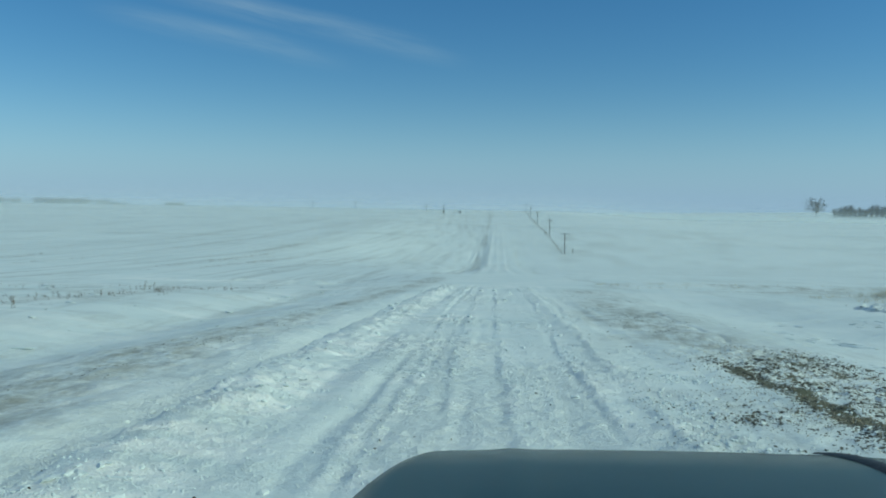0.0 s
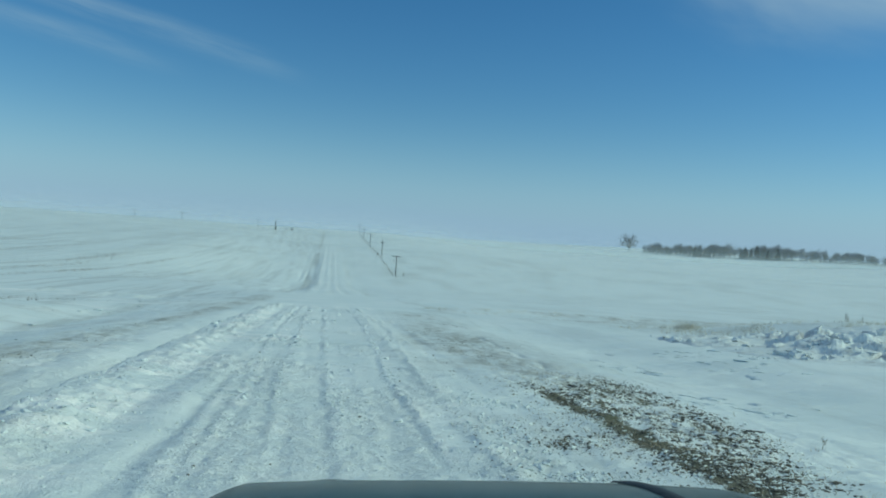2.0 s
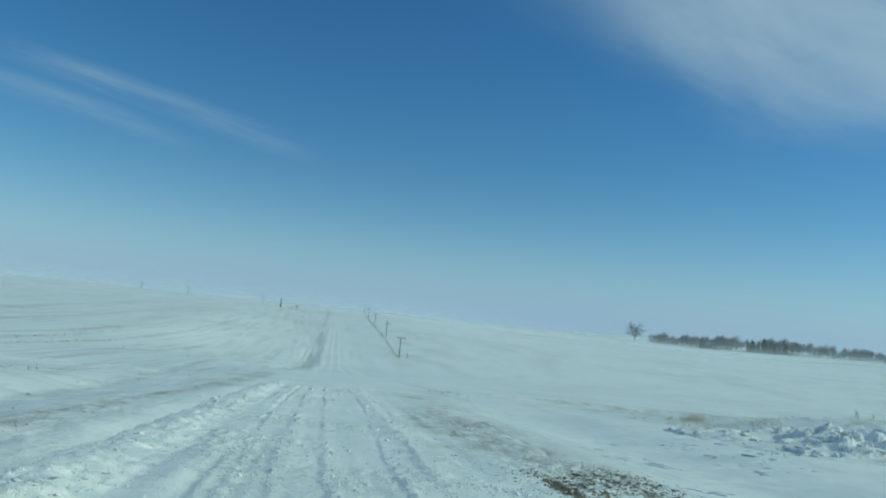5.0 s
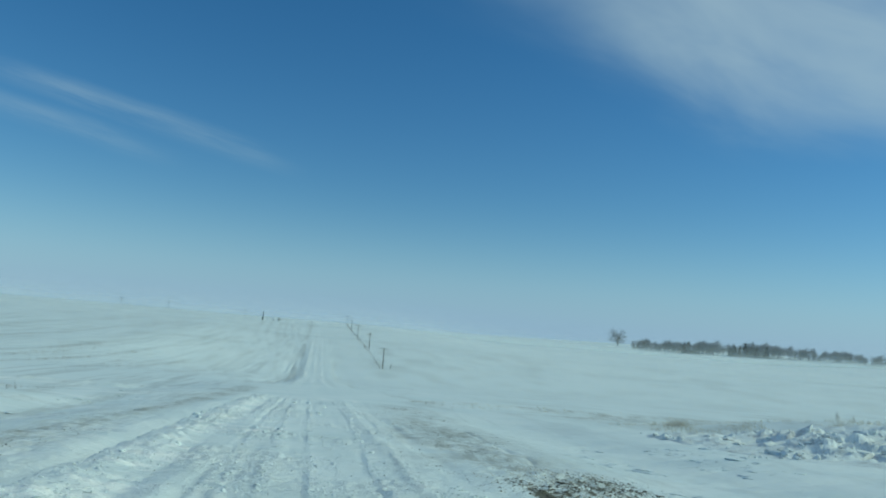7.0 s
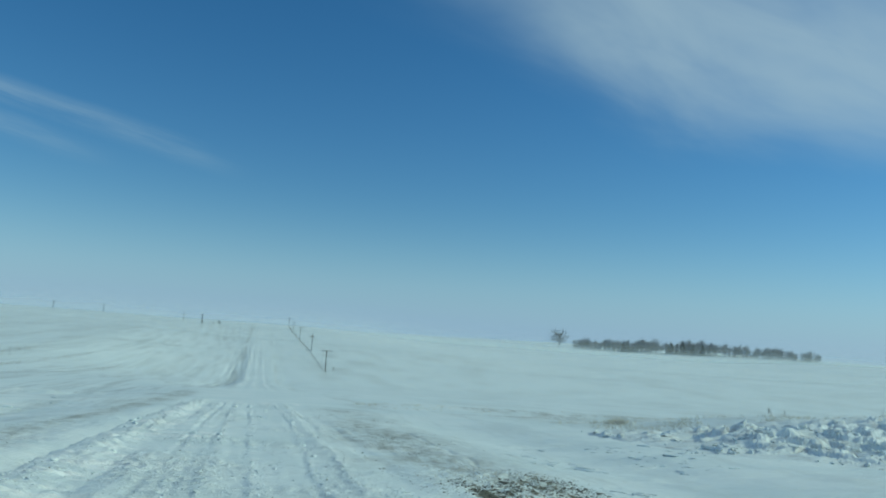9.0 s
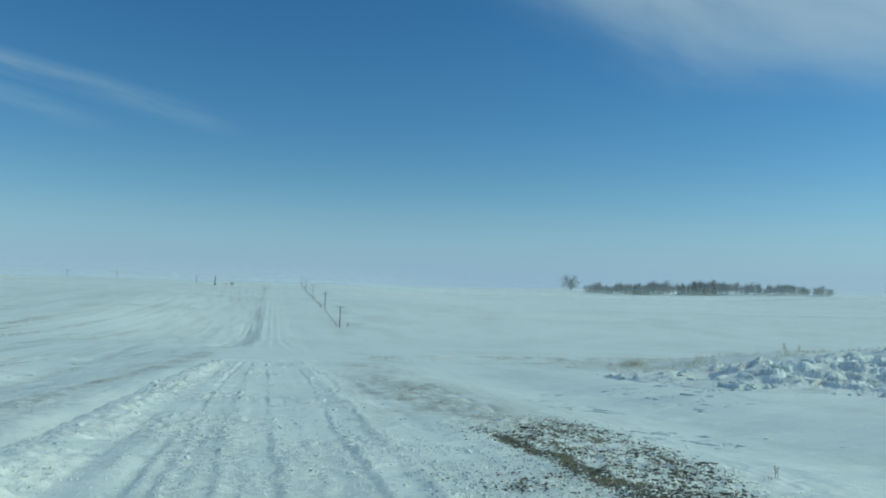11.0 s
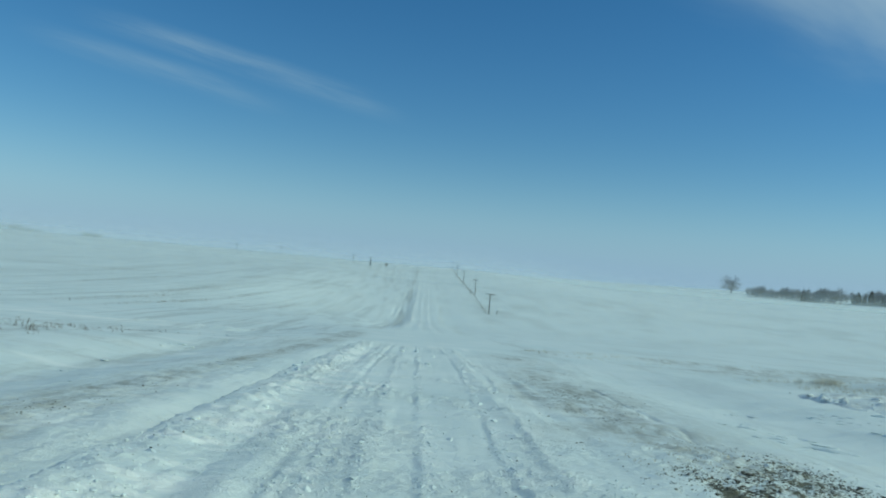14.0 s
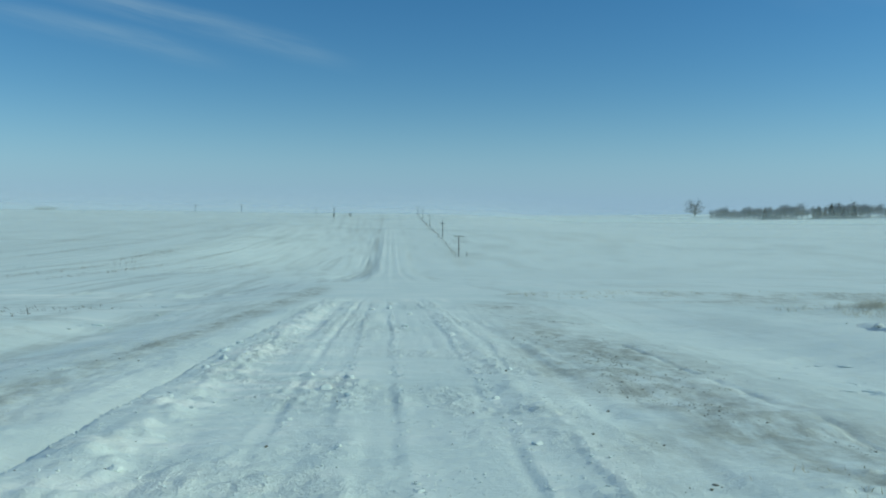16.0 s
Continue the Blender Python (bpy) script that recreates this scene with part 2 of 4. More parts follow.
# ---------------------------------------------------------------- the lie of the land
_Y = np.arange(-400.0, 5001.0, 1.0)
_P = np.interp(_Y, [-400, 0, 190, 212, 240, 262, 352, 452, 550, 640, 720, 1000, 5000],
               [23.4, 0, -11.1, -11.9, -11.75, -11.2, -6.9, -3.9, -0.6, 3.3, 4.4, 4.2, 0.0])
_L = np.interp(_Y, [-400, 0, 76, 120, 170, 241, 300, 352, 452, 550, 640, 720, 1000, 5000],
               [23.4, 0, -5.5, -6.5, -6.9, -6.4, -5.2, -4.0, -1.9, 0.2, 3.3, 4.4, 4.2, 0.0])
_R = np.interp(_Y, [-400, 0, 190, 240, 352, 600, 930, 1200, 5000], [23.4, 0, -11.1, -11.9, -9.5, -4.0, 2.0, 4.2, 1.0])
_K = np.exp(-(np.arange(-40, 41) / 14.0) ** 2)
_K /= _K.sum()
_P = np.convolve(np.pad(_P, 40, mode="reflect", reflect_type="odd"), _K, "valid")
_L = np.convolve(np.pad(_L, 40, mode="reflect", reflect_type="odd"), _K, "valid")
_R = np.convolve(np.pad(_R, 40, mode="reflect", reflect_type="odd"), _K, "valid")


def bank_line(x):
    """The grassy bank along the side road, by its y for each x."""
    return np.interp(x, [4, 14, 17, 19, 22, 25, 30, 60, 200, 600], [44, 43, 41.5, 40, 38.5, 36.5, 34.5, 32, 30, 30])


def bank_ridge(x):
    """The crest of the ploughed heap in front of the bank."""
    return np.interp(x, [12, 14, 16, 18.5, 21, 24, 42], [31.0, 30.0, 29.0, 27.6, 27.0, 27.6, 27.0])


def land(x, y):
    """The large form of the ground, without ruts and drifts."""
    z = np.interp(y, _Y, _P)
    right = step(x, 30, 160) * step(y, 200, 320)
    z = z * (1 - right) + np.interp(y, _Y, _R) * right
    z = z + step(-x, 60, 900) * step(y, 250, 900) * 1.6
    z = z + 6.8 * step(x, 390, 560) * step(y, 350, 720)
    # the left-hand field: a shallow hollow behind the side road, then a floor that lies higher than the road
    beyond = step(y, 85, 140)
    left = (step(-x, 5.5, 16) * (1 - beyond) + step(-x, 11, 58) * beyond) * step(y, 34, 60)
    z = z * (1 - left) + (np.interp(y, _Y, _L) + step(-x, 60, 900) * step(y, 250, 900) * 1.6) * left
    off = step(y, 110, 260)
    z = z + 0.9 * fbm(x / 90.0, y / 60.0, 3, 5) * step(np.abs(x), 18, 60) * (0.25 + 0.75 * off)
    # shallow ditches along the road, the swale of the side road on the right and its bank
    z = z - 0.45 * (bell(x, -9.5, 2.2) + 0.6 * bell(x, 9.3, 2.6)) * (1 - step(y, 34, 50))
    away = y - bank_line(x)
    high = 0.20 + 0.95 * step(x, 17.5, 26) + 0.40 * step(x, 26, 34)
    z = z + high * np.exp(-(away / np.where(away < 0, 6.5, 4.0)) ** 2) * step(x, 14, 19) * (1 - step(x, 200, 400))
    # the far shoulder of the side road
    z = z + 0.25 * bell(y, 60 - 0.06 * (x - 6), 1.8) * step(x, 6, 11)
    return z


RELIEF = {}
# the edges of the wheel tracks: y and x of each line, its height and the length of its fall
EDGES = [
    (([5, 9, 15, 29, 34, 52], [-3.42, -3.36, -3.55, -3.72, -3.6, -3.3]), 0.135, 0.90),
    (([5, 8.5, 12, 18, 30, 52], [-1.10, -1.13, -1.21, -1.42, -1.55, -1.50]), 0.032, 0.24),
    (([5, 12, 18, 30, 52], [-1.38, -1.46, -1.68, -1.85, -1.8]), 0.020, 0.16),
    (([5, 7, 13, 40, 52], [-0.50, -0.52, -0.74, -1.03, -1.05]), 0.022, 0.20),
    (([5, 10, 18, 26, 42, 52], [0.10, 0.09, 0.02, -0.08, -0.15, -0.28]), 0.031, 0.26),
    (([5, 10, 13, 19, 31, 41, 52], [1.26, 1.22, 1.14, 1.22, 1.38, 1.30, 1.05]), 0.034, 0.26),
    (([15, 18, 22, 30, 39, 52], [1.75, 1.80, 2.02, 2.25, 1.95, 1.75]), 0.030, 0.24),
]


def relief(x, y):
    """Ruts, ridges and drifts on top of the land."""
    near = 1 - step(y, 49, 57)
    far = step(y, 82, 110) * (1 - step(y, 600, 700))
    bend = 0.35 * value_noise(y / 14.0, 0 * y + 3.0, 11) + 0.10 * value_noise(y / 3.0, 0 * y, 12)
    u = x + bend * (1 - step(y, 0, 6) * 0.3)
    z = np.zeros_like(x)
    for k, (mid, deep, width) in enumerate([(-3.80, 0.10, 0.30), (-2.35, 0.03, 0.2), (-1.62, 0.02, 0.10), (0.75, 0.015, 0.2), (2.7, 0.03, 0.25)]):
        live = 0.6 + 1.2 * value_noise(y / 5.5 + 7 * k, 0 * y, 20 + k)
        deep = deep * (1 - 0.6 * step(y, 15, 28)) if k == 0 else deep
        z = z - deep * bell(u + 0.10 * value_noise(y / 1.3, 0 * y + k, 60 + k), mid, width) * np.maximum(live, 0.0)
    for k, (mid, high, width) in enumerate([(-3.00, 0.06, 0.30), (-4.4, 0.035, 0.4), (-1.95, 0.035, 0.35), (-0.7, 0.03, 0.22), (1.75, 0.03, 0.25)]):
        live = 0.65 + 1.7 * value_noise(y / 2.2 + 5 * k, 0 * y, 40 + k)
        z = z + high * bell(u + 0.16 * value_noise(y / 0.9, 0 * y + k, 80 + k), mid, width) * np.maximum(live, 0.05)
    # tyre edges: a steep step, then a slow fall away to the right
    for k, (at, high, run) in enumerate(EDGES):
        line = np.interp(y, *at) + 0.09 * value_noise(y / 2.6, 0 * y + k, 84 + k) + 0.07 * value_noise(y / 0.5, 0 * y + k, 85 + k)
        gap = x - line
        live = np.clip((0.85 if k == 0 else 0.62) + 0.7 * value_noise(y / 3.4 + 3 * k, 0 * y, 86 + k) + 0.45 * value_noise(y / 0.7, 0 * y + 5 * k, 87 + k), 0.2, 1.0)
        z = z + high * live * (step(gap, -0.055 - 0.06 * (k == 0), 0.045) * np.exp(-np.maximum(gap, 0) / run) - 0.35 * bell(gap, -0.09, 0.06))
    z = z + 0.022 * fbm(u / 0.22, y / 7.0, 3, 70, 0.6) * (0.6 + value_noise(x / 1.5, y / 4.0, 75))
    # tongues of smooth drift that lie across the tracks
    tongue = step(fbm((x - 0.55 * y) / 7.0, (y + 0.25 * x) / 2.3, 2, 95), 0.15, 0.32) * (1 - 0.7 * bell(x, -3.2, 0.8)) * (1 - 0.55 * bell(y, 16.5, 3.0))
    z = z * near * (1 - 0.6 * tongue)
    on_road = step(x, -4.6, -4.0) * (1 - step(x, 2.4, 3.4))
    rough = on_road * (1 - 0.85 * tongue) * np.clip(0.55 + 1.7 * fbm(x / 0.9, y / 2.4, 2, 90), 0.12, 1)
    lump = np.abs(fbm(x / 0.30, y / 0.36, 3, 100, 0.7))
    crumb = np.maximum(fbm(x / 0.13, y / 0.16, 2, 105, 0.7), 0)
    RELIEF["rough"] = near * rough
    z = z + near * rough * ((0.042 + 0.03 * step(y, 11, 18)) * lump + 0.042 * crumb - 0.009) + near * tongue * on_road * 0.03
    shoulder = step(-x, 3.9, 4.8) * (1 - step(-x, 9.0, 13.0)) * (1 - step(y, 26, 42))
    z = z + shoulder * (0.05 * np.abs(fbm((x + 0.3 * y) / 0.5, (y - 0.3 * x) / 0.32, 3, 108, 0.65)) + 0.03 * np.maximum(fbm(x / 0.16, y / 0.18, 2, 109, 0.7), 0))
    # wind-cut crust along the left-hand ridge, and a broken hump between the tracks
    crust = bell(u, -3.0, 0.65) * step(y, 5, 8) + 0.9 * bell(x, -1.25, 0.6) * bell(y, 22.2, 1.7) + 0.5 * bell(x, 1.75, 0.3)
    z = z + near * crust * (0.07 * np.maximum(fbm(x / 0.55 + 0.5 * y, y / 0.30, 3, 107, 0.65) + 0.05, 0) + 0.09 * np.maximum(fbm(x / 0.26 + 0.3 * y, y / 0.16, 3, 112, 0.7), 0))
    churn = bell(x, 4.7, 1.7) * step(y, 6.5, 8.5) * (1 - step(y, 15.5, 18))
    z = z + 0.10 * churn * np.abs(fbm((x + 0.4 * y) / 0.42, (y - 0.4 * x) / 0.24, 3, 110, 0.65))
    # the edge of an older track that runs out towards the side road
    old = 5.1 + 0.03 * (y - 15.5) + 0.10 * value_noise(y / 0.9, 0 * y, 122)
    z = z - 0.045 * bell(x, old, 0.065) * step(y, 13, 16) * (1 - step(y, 32, 42)) * np.clip(0.40 + 1.6 * value_noise(y / 0.6, 0 * y, 121) + value_noise(y / 3.0, 0 * y, 123), 0, 1)
    # across the valley: the carriageway stands above a ditch on each side, with tracks on its crown
    wave = 0.5 * value_noise(y / 13.0, 0 * y, 128)
    ditch = step(y, 92, 135) * (1 - step(y, 240, 400))
    z = z - ditch * (0.42 * step(-x - wave, 2.9, 5.6) * (1 - step(-x, 7.0, 14.0)) + 0.18 * step(x + wave, 4.0, 6.4) * (1 - step(x, 7.5, 13.0)))
    z = z - ditch * 0.14 * (bell(x + wave, -6.9, 0.5) + 0.8 * bell(x - wave, -8.6, 0.6)) * np.clip(0.6 + 2.0 * value_noise(y / 21.0, 0 * y, 127), 0, 1.4)
    for mid, deep, width in [(-1.5, 0.02, 0.4), (0.5, 0.022, 0.45), (2.5, 0.016, 0.4)]:
        z = z - far * deep * bell(u + 0.5 * value_noise(y / 23.0, 0 * y + mid, 131), mid, width) * (0.8 + 1.2 * value_noise(y / 17.0, 0 * y + mid, 129))
    for mid, high, width in [(-2.7, 0.06, 0.6), (-0.5, 0.03, 0.38), (1.55, 0.035, 0.38), (3.3, 0.02, 0.6)]:
        z = z + far * high * bell(u + 0.4 * value_noise(y / 23.0, 0 * y + mid, 132), mid, width) * np.clip(0.8 + 1.6 * value_noise(y / 15.0, 0 * y + mid, 130), 0.1, 2)
    # wind-carved drifts over the fields, long across the wind
    field = np.maximum(1 - on_road, step(y, 46, 58) * 0.5)
    RELIEF["field"] = (1 - step(x, -6.5, -5.0) * (1 - step(x, 5.0, 8.0))) * (1 - 0.65 * step(x, 5.0, 12.0))
    fade = 1 / (1 + (y / 60.0) ** 2)
    z = z + field * (0.10 * fbm(x / 3.2, y / 1.4, 3, 140) + 0.035 * fbm(x / 0.8, y / 0.45, 3, 150)) * fade
    crest = 0.5 - np.abs(fbm(x / 7.0 + 0.4 * fbm(x / 2.0, y / 2.0, 2, 161), y / 2.6, 2, 160))
    z = z + field * 0.14 * np.maximum(crest - 0.34, 0) * 6 * step(np.abs(x), 5, 9) * 0.35 * np.sqrt(fade)
    # the bright drift crust beside the field on the left
    z = z + 0.22 * bell(y + 0.25 * (x + 20), 76, 3.8) * bell(x, -21, 13) * np.clip(0.3 + 2.6 * fbm(x / 1.0, y / 1.5, 3, 170), 0, 1.6)
    return z


def ground_z(x, y):
    x, y = np.atleast_1d(np.asarray(x, float)), np.atleast_1d(np.asarray(y, float))
    return land(x, y) + relief(x, y)


def verge_masks(x, y):
    """The bared verge on the right: a dark strip, the half-covered ground beyond it, and a small patch nearer the road."""
    mid = np.interp(y, [7, 9, 11, 13, 15, 18, 22], [3.98, 3.95, 3.95, 3.88, 3.84, 3.9, 4.05])
    right = np.interp(y, [7, 9.1, 12.3, 16.3, 18.6], [5.2, 5.7, 6.3, 6.5, 6.3])
    strip = bell(x, mid, np.interp(y, [9, 12, 14.5], [0.44, 0.36, 0.24])) * step(y, 6.0, 7.0) * (1 - step(y, 13.0, 15.2))
    wide = step(x, mid, mid + 0.5) * (1 - step(x, right - 0.6, right + 0.25)) * step(y, 6.0, 7.5) * (1 - step(y - 1.5 * (x - 3.9), 12.8, 14.4))
    small = np.maximum(bell(x, 2.95, 0.42) * bell(y, 9.9, 0.45), 0.9 * bell(x, 2.75, 0.3) * bell(y, 8.9, 0.35))
    wide = np.maximum(wide, 0.6 * bell(x, 5.9, 0.6) * bell(y, 16.0, 1.1))
    return strip, wide, small


def seed_rows(x, y):
    """Sown rows that show through the snow on the left-hand slope, along the road."""
    across = x + 2.5 * value_noise(y / 110.0, 0 * y, 234)
    rows = np.maximum(0.13 - np.abs(value_noise(across / 3.1, y / 400.0, 235)), 0) / 0.13
    return rows * step(-x, 8, 13) * (1 - step(-x, 95, 150)) * step(y, 84, 120) * (1 - step(y, 470, 560))


def bare_masks(x, y):
    """How far the wind or the plough bared the ground: open patches, and a thin film that also shades the far ditches.
    """
    n1, n2 = fbm(x / 0.9, y / 1.3, 4, 200, 0.6), fbm(x / 3.0, y / 5.0, 3, 210)
    strip, wide, small = verge_masks(x, y)
    n3 = fbm(x / 0.22, y / 0.26, 3, 205, 0.7)
    bare = np.maximum(np.maximum((0.70 + 0.16 * n1 + 0.16 * n3) * strip, 0.40 * wide), 0.42 * small) + (0.22 * n1 + 0.34 * n3) * np.maximum(wide, small)
    tail = bell(x, np.interp(y, [13, 20, 30, 48], [3.9, 4.0, 4.6, 5.0]), 1.55) * step(y, 13, 15) * (1 - 0.6 * step(y, 24, 36)) * (1 - step(y, 46, 52))
    left = bell(x, np.interp(y, [6, 10, 20, 30, 43, 60, 75], [-5.9, -6.1, -5.7, -5.5, -5.4, -5.2, -5.6]), np.interp(y, [10, 18, 28, 60], [1.5, 0.9, 0.45, 0.8])) * (1 - step(y, 70, 84))
    film = np.clip(tail * (1.3 + 1.8 * n2 + 0.8 * n1), 0, 1) + np.clip(left * (1.1 + 1.2 * n2), 0, 1)
    bare = bare + 0.24 * np.clip(left * (0.4 + 2.0 * n1), 0, 1) + 0.34 * np.clip(tail * (0.15 + 2.4 * n1), 0, 1) * step(y, 14.5, 17.5)
    # thin cover on the far tracks and in the ditches, where it also paints in shade
    far = step(y, 86, 112) * (1 - step(y, 560, 680))
    film = film + far * ((1.1 + 1.0 * (1 - step(y, 170, 260))) * bell(x, -5.2, 1.9) * np.clip(0.45 + 2.4 * fbm(x / 0.7, y / 30.0, 3, 215), 0, 1) + 0.7 * bell(x, 5.6, 1.0) * np.clip(0.3 + 2 * fbm(x / 0.7, y / 18.0, 2, 218), 0, 1) + 0.35 * (bell(x, -1.5, 0.4) + bell(x, 0.5, 0.4) + bell(x, 2.5, 0.4)) * np.clip(0.4 + 2 * fbm(x / 0.8, y / 30.0, 2, 217), 0, 1))
    # turning curve from the side road into the trough
    film = film + 0.45 * bell(y - 78 - 0.02 * (x + 3) ** 2, 0, 4.0) * bell(x, -11, 7) * np.clip(0.5 + 2 * n2, 0, 1)
    away = y - bank_line(x)
    bank = np.exp(-((away + 0.8) / 3.0) ** 2) * step(x, 14.5, 18) * (1 - step(x, 80, 200))
    film = film + 0.95 * bank * np.clip(0.7 + 1.6 * n2, 0, 1) + 1.5 * step(y, 43, 57) * (1 - step(y, 58.5, 60.5)) * step(x, 6, 17) * (1 - step(x, 60, 120)) * np.clip(0.45 + 1.8 * n2 + 0.8 * n1, 0, 1)
    bare = bare + 0.25 * bank * np.clip(0.3 + 2.0 * n1, 0, 1)
    bare = bare + 0.42 * np.exp(-((away + 0.3) / 0.9) ** 2) * step(x, 25, 29) * (1 - step(x, 80, 200)) * np.clip(0.7 + 2.0 * n1, 0, 1)
    # swept edges and furrows on the far slope
    film = film + 1.1 * bell(y - 258 - 0.10 * (x + 76), 0, 3.4) * step(x, -175, -150) * (1 - step(x, -72, -66)) * np.clip(0.6 + 3 * n2, 0, 1)
    film = film + 1.1 * bell(y - np.interp(x, [-64, -60.5, -50, -36, -22], [235, 262, 286, 305, 318]), 0, 3.4) * step(x, -64, -61) * (1 - step(x, -36, -22)) * np.clip(0.8 + 3 * n2, 0, 1)
    for k, (at, wide_) in enumerate([(-9.5, 0.6), (-13, 0.9), (-16.5, 0.6), (-21, 1.0), (-26, 0.7), (-32, 0.9)]):
        film = film + 0.8 * bell(x + 0.04 * (y - 420) + 1.2 * value_noise(y / 60.0, 0 * y + k, 236), at, wide_) * step(y, 330 + 8 * k, 390 + 8 * k) * (1 - step(y, 520, 600)) * np.clip(0.55 + 1.6 * value_noise(y / 22.0, 0 * y + k, 237), 0, 1)
    # drift edges beside the junction and out in the right-hand field
    film = film + 0.9 * bell(y - 49 + 0.9 * (x - 5.8), 0, 0.7) * bell(x, 5.6, 1.0) + 0.6 * bell(y - 47 + 1.5 * (x - 4.2), 0, 0.8) * bell(x, 4.3, 0.8)
    film = film + 1.3 * bell(y - 188 + 1.6 * (x - 27), 0, 2.2) * step(x, 26, 27) * (1 - step(x, 38, 46)) * np.clip(0.7 + 2 * n2, 0, 1)
    # stubble lines over the far fields
    fields = step(np.abs(x), 14, 30) * step(y, 60, 110) * (1 - step(y, 500, 800))
    lines = np.maximum(0.10 - np.abs(fbm(x / 55.0, y / 30.0, 2, 220)), 0) * 10
    film = film + 0.2 * fields * lines * np.clip(0.5 + 2.5 * fbm(x / 14.0, y / 7.0, 2, 230), 0, 1)
    film = film + 0.42 * seed_rows(x, y) * np.clip(0.35 + 2.2 * fbm(x / 5.0, y / 120.0, 2, 232), 0, 1)
    film = film + 0.55 * step(x, 9, 22) * step(y, 66, 95) * (1 - step(y, 330, 520)) * np.clip(2.4 * fbm(x / 7.0, y / 16.0, 4, 238, 0.65) - 0.1, 0, 1)
    # old crust and dust on the ground beyond the left shoulder
    film = film + 0.30 * step(-x, 3.9, 4.8) * (1 - step(-x, 8.5, 11)) * (1 - step(y, 14, 22)) * np.clip(0.6 + 2.0 * n1, 0, 1)
    film = film + 0.50 * step(-x, 6.5, 9) * (1 - step(-x, 40, 60)) * step(y, 14, 24) * (1 - step(y, 66, 76)) * np.clip(2.2 * fbm((x + 0.2 * y) / 5.0, y / 2.2, 4, 239, 0.62) + 0.1, 0, 1)
    # grey grit round the small patch
    grit = step(x, 1.5, 2.1) * (1 - step(x, 3.7, 4.3)) * step(y, 6.4, 7.4) * (1 - step(y, 10.4, 11.4))
    film = film + 0.45 * wide * np.clip(0.6 + 1.5 * n3, 0, 1)
    film = film + 0.35 * grit * np.clip(0.6 + 1.8 * n1, 0, 1)
    return np.clip(bare, 0, 0.75), np.clip(film, 0, 1)


def sun_tint_mask(x, y):
    """Whiter patches on the older, wind-polished surface: sunlit ridge sides and glinting drifts, put into the colour.
    """
    wisp = np.clip(0.35 + 2.4 * fbm((x + 0.3 * y) / 1.1, (y - 0.25 * x) / 0.38, 3, 240, 0.6), 0, 1)
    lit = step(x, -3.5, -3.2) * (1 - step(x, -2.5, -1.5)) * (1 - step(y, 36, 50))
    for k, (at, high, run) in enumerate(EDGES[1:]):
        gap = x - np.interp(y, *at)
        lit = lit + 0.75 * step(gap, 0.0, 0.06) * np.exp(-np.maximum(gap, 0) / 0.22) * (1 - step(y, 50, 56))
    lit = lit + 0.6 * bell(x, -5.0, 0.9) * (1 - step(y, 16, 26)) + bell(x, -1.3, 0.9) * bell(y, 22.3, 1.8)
    drift = bell(y + 0.25 * (x + 20), 76, 4.5) * step(-x, 5, 14) * (1 - step(-x, 34, 48)) * np.clip(0.3 + 2.6 * fbm(x / 6.0, y / 1.6, 3, 242), 0, 1)
    drift = drift + 0.5 * step(-x, 6.5, 9) * (1 - step(-x, 40, 60)) * step(y, 14, 22) * (1 - step(y, 66, 76)) * np.clip(3.0 * fbm((x + 0.1 * y) / 2.6, y / 1.1, 3, 243, 0.6) - 0.35, 0, 1)
    ends = bell(y, 52, 2.2) * step(x, -2.2, -1.6) * (1 - step(x, 2.6, 3.2)) * np.clip(0.2 + 2.5 * fbm(x / 0.7, y / 3.0, 2, 244), 0, 1)
    far = step(y, 90, 130) * (1 - step(y, 420, 560)) * (bell(x, -2.4, 0.6) + bell(x, -0.5, 0.35) + bell(x, 1.55, 0.35)) * np.clip(0.4 + 2.0 * fbm(x / 1.2, y / 24.0, 2, 246), 0, 1)
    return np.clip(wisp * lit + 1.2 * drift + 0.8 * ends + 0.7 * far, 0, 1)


def axis(fine_from, fine_to, small, grow, lo, hi):
    mid = list(np.arange(fine_from, fine_to, small))
    a, s = mid[0], small
    down = []
    while a > lo:
        s *= grow
        a -= s
        down.append(a)
    a, s = mid[-1], small
    up = []
    while a < hi:
        s *= grow
        a += s
        up.append(a)
    return np.array(down[::-1] + mid + up)


